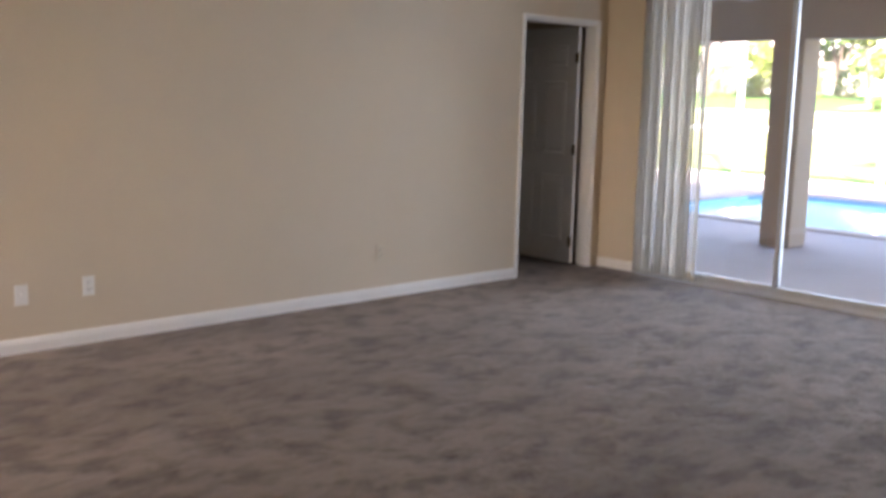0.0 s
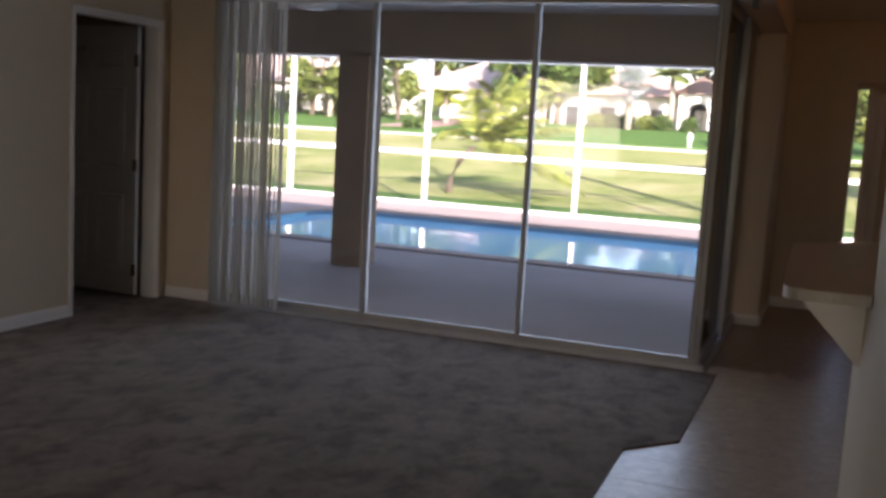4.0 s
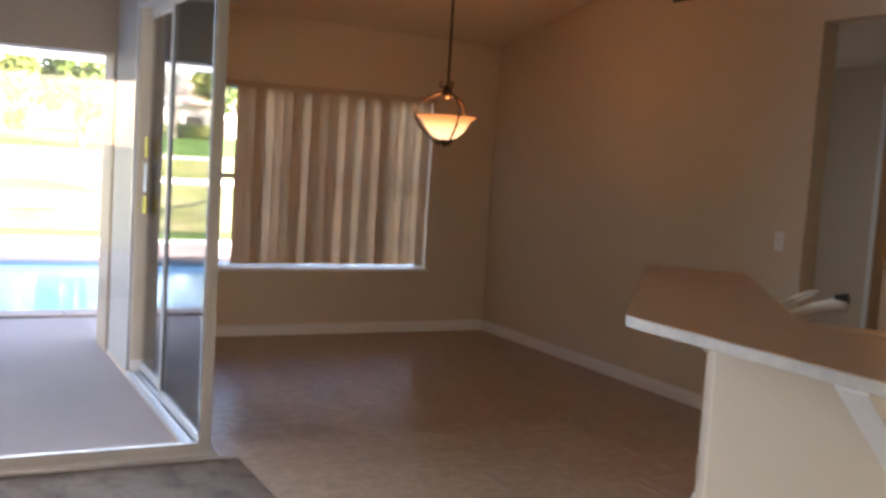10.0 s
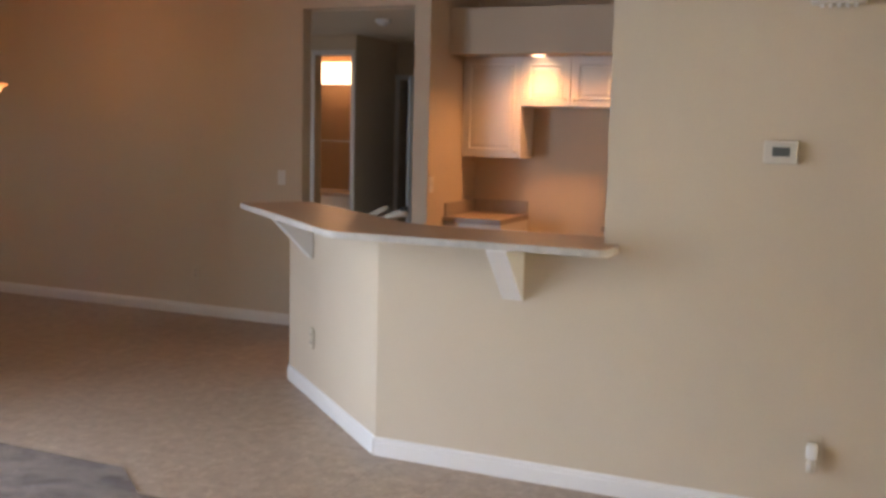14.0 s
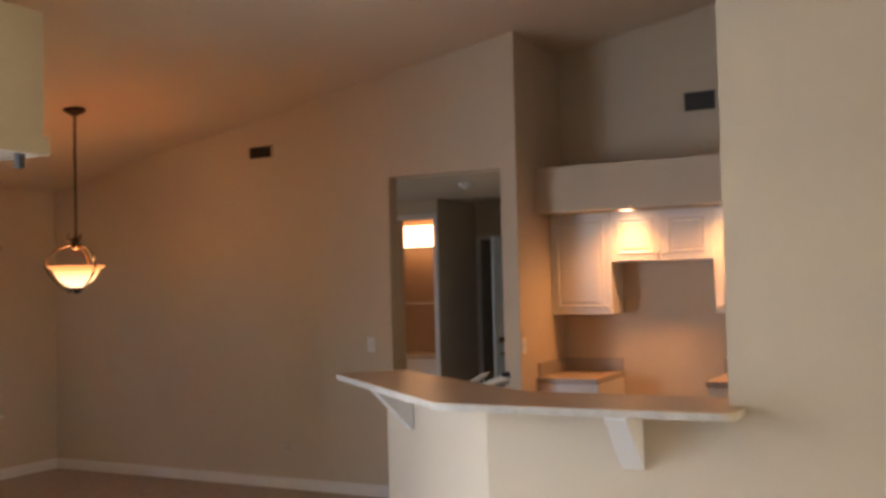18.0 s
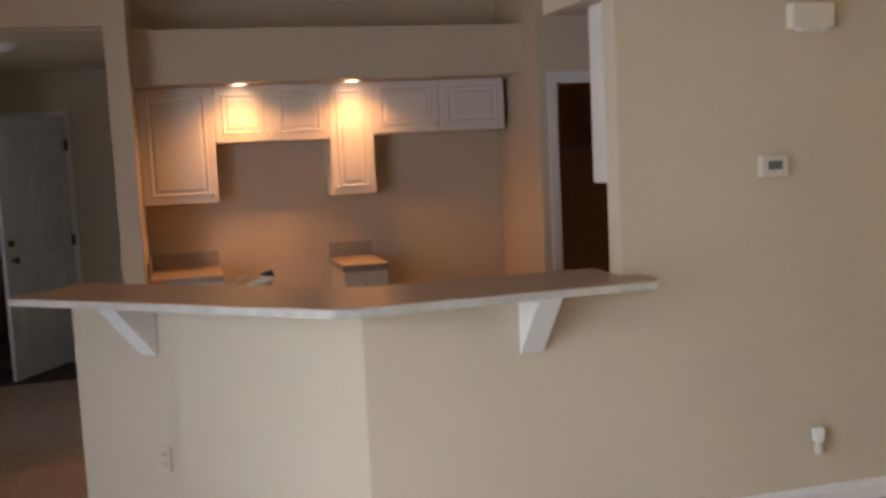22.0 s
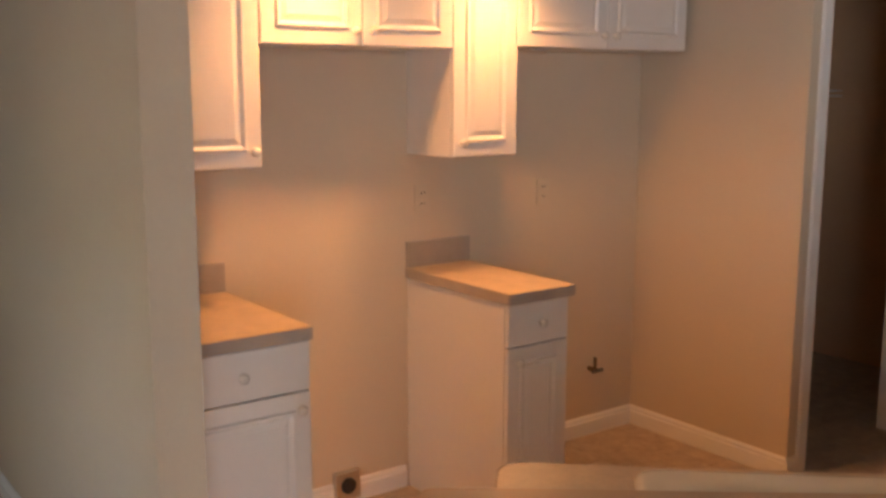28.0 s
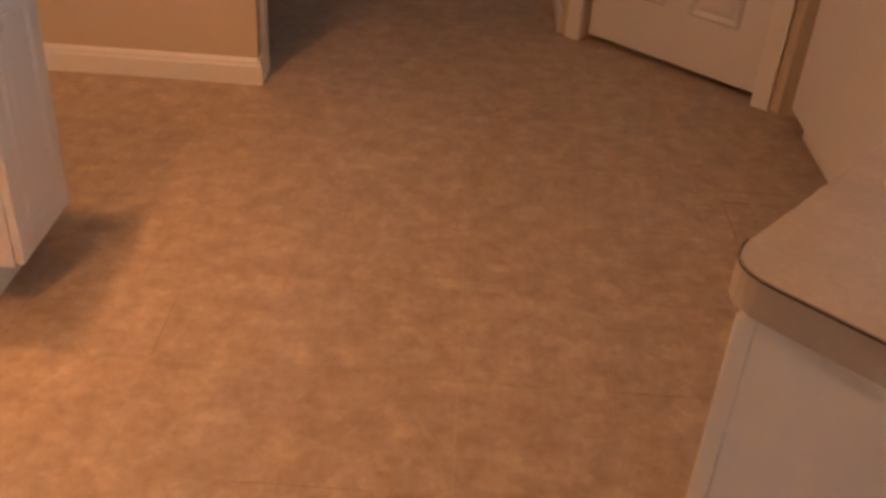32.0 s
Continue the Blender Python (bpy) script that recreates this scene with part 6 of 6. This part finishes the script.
def hip(bm, x0, y0, x1, y1, z0, rise, over=0.5):
    """A hipped roof block over a rectangle."""
    x0, y0, x1, y1 = x0 - over, y0 - over, x1 + over, y1 + over
    d = min(x1 - x0, y1 - y0) / 2
    along_x = (x1 - x0) >= (y1 - y0)
    r = [(x0 + d, (y0 + y1) / 2, z0 + rise), (x1 - d, (y0 + y1) / 2, z0 + rise)] if along_x else [((x0 + x1) / 2, y0 + d, z0 + rise), ((x0 + x1) / 2, y1 - d, z0 + rise)]
    c = [bm.verts.new(q) for q in ((x0, y0, z0), (x1, y0, z0), (x1, y1, z0), (x0, y1, z0))]
    t = [bm.verts.new(q) for q in r]
    sides = ((c[0], c[1], t[1], t[0]), (c[1], c[2], t[1]), (c[2], c[3], t[0], t[1]), (c[3], c[0], t[0])) if along_x else ((c[0], c[1], t[0]), (c[1], c[2], t[1], t[0]), (c[2], c[3], t[1]), (c[3], c[0], t[0], t[1]))
    for s in sides:
        bm.faces.new(s)
    bm.faces.new(c[::-1])
    return bm


def house_window(house, x0, x1, z0, z1, y):
    w = part("window", cubes((x0, y - 0.03, z0, x1, y, z1)), WHITEWALL, house)
    part("pane", cubes((x0 + 0.07, y - 0.04, z0 + 0.07, x1 - 0.07, y - 0.031, z1 - 0.07)), WINDARK, w)


HZ = ground_z(57) - 0.7
h1 = thing("house", "white single-storey house with an arched entry and pink tile roof", "house", at=(-6, 60, HZ))
part("wall", cubes((-16.0, 57.0, HZ - 0.3, -8.5, 66, HZ + 2.5)), WHITEWALL, h1)
part("wall", cubes((-6.7, 57.2, HZ - 0.3, -5.45, 66, HZ + 2.2)), WHITEWALL, h1)
part("wall", cubes((-5.45, 56.8, HZ + 1.55, -0.4, 62, HZ + 1.85)), WHITEWALL, h1)
part("wall", cubes((-5.45, 56.8, HZ - 0.3, -5.1, 62, HZ + 1.55)), WHITEWALL, h1)
part("wall", cubes((-2.8, 56.8, HZ - 0.3, -0.4, 62, HZ + 1.55)), WHITEWALL, h1)
part("wall", cubes((-7.0, 62.0, HZ - 0.3, 3.0, 68, HZ + 2.5)), WHITEWALL, h1)
part("garage_inside", cubes((-5.1, 60.6, HZ - 0.3, -2.8, 60.7, HZ + 1.55)), DARKOPEN, h1, "dark sheet for the shade in the open garage")
bm = cubes((-8.75, 56.2, HZ - 0.3, -8.3, 57.4, HZ + 2.7), (-7.2, 56.2, HZ - 0.3, -6.75, 57.4, HZ + 2.7))
arch = [(-8.3, HZ + 2.7), (-8.3, HZ + 1.75)] + [(-7.75 - 0.55 * math.cos(math.pi * k / 8), HZ + 1.75 + 0.5 * math.sin(math.pi * k / 8)) for k in range(1, 8)] + [(-7.2, HZ + 1.75), (-7.2, HZ + 2.7)]
fr = [bm.verts.new((x, 56.2, z)) for x, z in arch]
bk = [bm.verts.new((x, 57.4, z)) for x, z in arch]
bm.faces.new(fr); bm.faces.new(bk[::-1])
for k in range(len(arch)):
    bm.faces.new((fr[k], fr[(k + 1) % len(arch)], bk[(k + 1) % len(arch)], bk[k]))
bmesh.ops.recalc_face_normals(bm, faces=bm.faces)
part("portico", bm, WHITEWALL, h1, "white arched portico")
part("porch_back", cubes((-8.4, 58.2, HZ - 0.3, -7.1, 58.3, HZ + 2.9)), DARKOPEN, h1, "dark sheet for the shade in the porch")
for x in (-8.12, -7.72):
    part("front_door", cubes((x, 58.1, HZ, x + 0.34, 58.2, HZ + 1.9)), TRIM, h1, "white double front door")
bm = bmesh.new()
hip(bm, -16, 57, -8.5, 66, HZ + 2.5, 1.9)
hip(bm, -7.0, 62, 3.0, 68, HZ + 2.5, 1.6)
part("roof", bm, PINKROOF, h1)
bm = bmesh.new()
hip(bm, -8.8, 56.3, -6.7, 64, HZ + 2.7, 1.0, 0.3)
hip(bm, -5.45, 56.8, -0.4, 62, HZ + 1.85, 1.1, 0.35)
part("roof", bm, ROOF, h1, "brown tile roof over the entry and garage")
for x0, x1 in ((-15.2, -14.2), (-13.2, -12.2), (-10.4, -9.6)):
    house_window(h1, x0, x1, HZ + 0.6, HZ + 1.9, 57.0)
car = thing("parked_car", "white car parked in the shade of the open garage", "car", at=(-4.0, 58.6, HZ))
part("body", cubes((-4.8, 57.9, HZ + 0.45, -3.2, 59.9, HZ + 0.95), bevel=0.12), CAGE, car)
part("cabin", cubes((-4.65, 58.4, HZ + 0.95, -3.35, 59.8, HZ + 1.4), bevel=0.18), WINDARK, car, "dark car glass")
for x in (-4.75, -3.4):
    part("wheel", rod((x, 58.3, HZ + 0.47), (x + 0.15, 58.3, HZ + 0.47), 0.27, sides=14), BLACK, car)

h2 = thing("house", "white single-storey house with a tan tile roof and grey garage door", "house", at=(-21, 60, HZ))
part("wall", cubes((-25.0, 57.5, HZ - 0.3, -16.8, 67, HZ + 2.4)), WHITEWALL, h2)
bm = hip(bmesh.new(), -25.0, 57.5, -16.8, 67, HZ + 2.4, 2.3)
part("roof", bm, TANROOF, h2)
part("garage_door", cubes((-21.5, 57.42, HZ + 0.3, -19.4, 57.5, HZ + 2.05)), surface("grey_garage_door", (0.5, 0.5, 0.52), 0.6), h2, "pale grey garage door")
house_window(h2, -24.2, -22.9, HZ + 0.6, HZ + 1.9, 57.5)
h3 = thing("house", "cream house among trees with a red tile roof", "house", at=(14, 66, HZ))
part("wall", cubes((6.0, 62, HZ - 0.3, 20, 72, HZ + 2.6)), WHITEWALL, h3)
part("roof", hip(bmesh.new(), 6.0, 62, 20, 72, HZ + 2.6, 2.4), PINKROOF, h3)
for x in (8, 12, 16):
    house_window(h3, x, x + 1.4, HZ + 0.6, HZ + 1.9, 62)
h4 = thing("house", "pale house half hidden by trees", "house", at=(-36, 62, HZ))
part("wall", cubes((-44.0, 60, HZ - 0.3, -32, 70, HZ + 2.6)), WHITEWALL, h4)
part("roof", hip(bmesh.new(), -44.0, 60, -32, 70, HZ + 2.6, 2.4), TANROOF, h4)
house_window(h4, -36, -34.6, HZ + 0.6, HZ + 1.9, 60)

# ---- floor tiles, each an object on one mesh ----
PITCH, GAP = 0.3333, 0.0016
tile_mesh = bpy.data.meshes.new("tile")
bm = cubes((0.0, 0.0, -0.012, PITCH - GAP, PITCH - GAP, 0.0), bevel=0.0007)
bm.to_mesh(tile_mesh)
bm.free()
tile_mesh.materials.append(TILE)
floor = bpy.data.objects["floor"]
far = []


def lay(x0, y0, x1, y1, phase_x, phase_y, near):
    """Whole tiles over a rectangle, on a grid through the phase point."""
    i0, i1 = math.floor((x0 - phase_x) / PITCH), math.ceil((x1 - phase_x) / PITCH)
    j0, j1 = math.floor((y0 - phase_y) / PITCH), math.ceil((y1 - phase_y) / PITCH)
    for i in range(i0, i1):
        for j in range(j0, j1):
            x, y = max(x0, phase_x + PITCH * i), max(y0, phase_y + PITCH * j)
            u, v = min(x1, phase_x + PITCH * (i + 1)), min(y1, phase_y + PITCH * (j + 1))
            if u - x < 0.02 or v - y < 0.02:
                continue
            if near and u - x > PITCH - 0.001 and v - y > PITCH - 0.001:
                ob = new("tile", tile_mesh)
                ob.parent = floor
                ob.location = (x, y, 0.0)
            else:
                far.append((x, y, u - GAP, v - GAP))


lay(0.70, 2.0, 2.97, 6.43, 1.37, 5.67, True)
lay(-1.5, 4.4, 0.70, 8.02, -1.035, 5.80, True)
lay(0.70, 6.43, 2.05, 8.02, -1.035, 5.80, True)
lay(-1.0, 8.02, 2.05, 11.13, -1.035, 5.80, True)
lay(-1.5, 1.0, 0.70, 4.4, -1.035, 5.80, False)
lay(-2.2, -1.0, 1.6, 1.0, -1.035, 5.80, False)
lay(0.70, 1.0, 2.97, 2.0, -1.035, 5.80, False)
lay(2.97, 2.0, 3.50, 3.8, 1.37, 5.67, False)
lay(2.05, 6.43, 6.6, 10.0, -1.035, 5.80, False)
lay(-2.2, 1.0, -1.5, 2.5, -1.035, 5.80, False)
lay(-1.17, 8.02, -1.0, 9.95, -1.035, 5.80, False)
bm = bmesh.new()
for b in far:
    box(bm, b[0], b[1], -0.012, b[2], b[3], 0.0)
rest = part("far_tiles", bm, TILE, floor, "beige ceramic tiles")
rest["kind"] = "stuff"
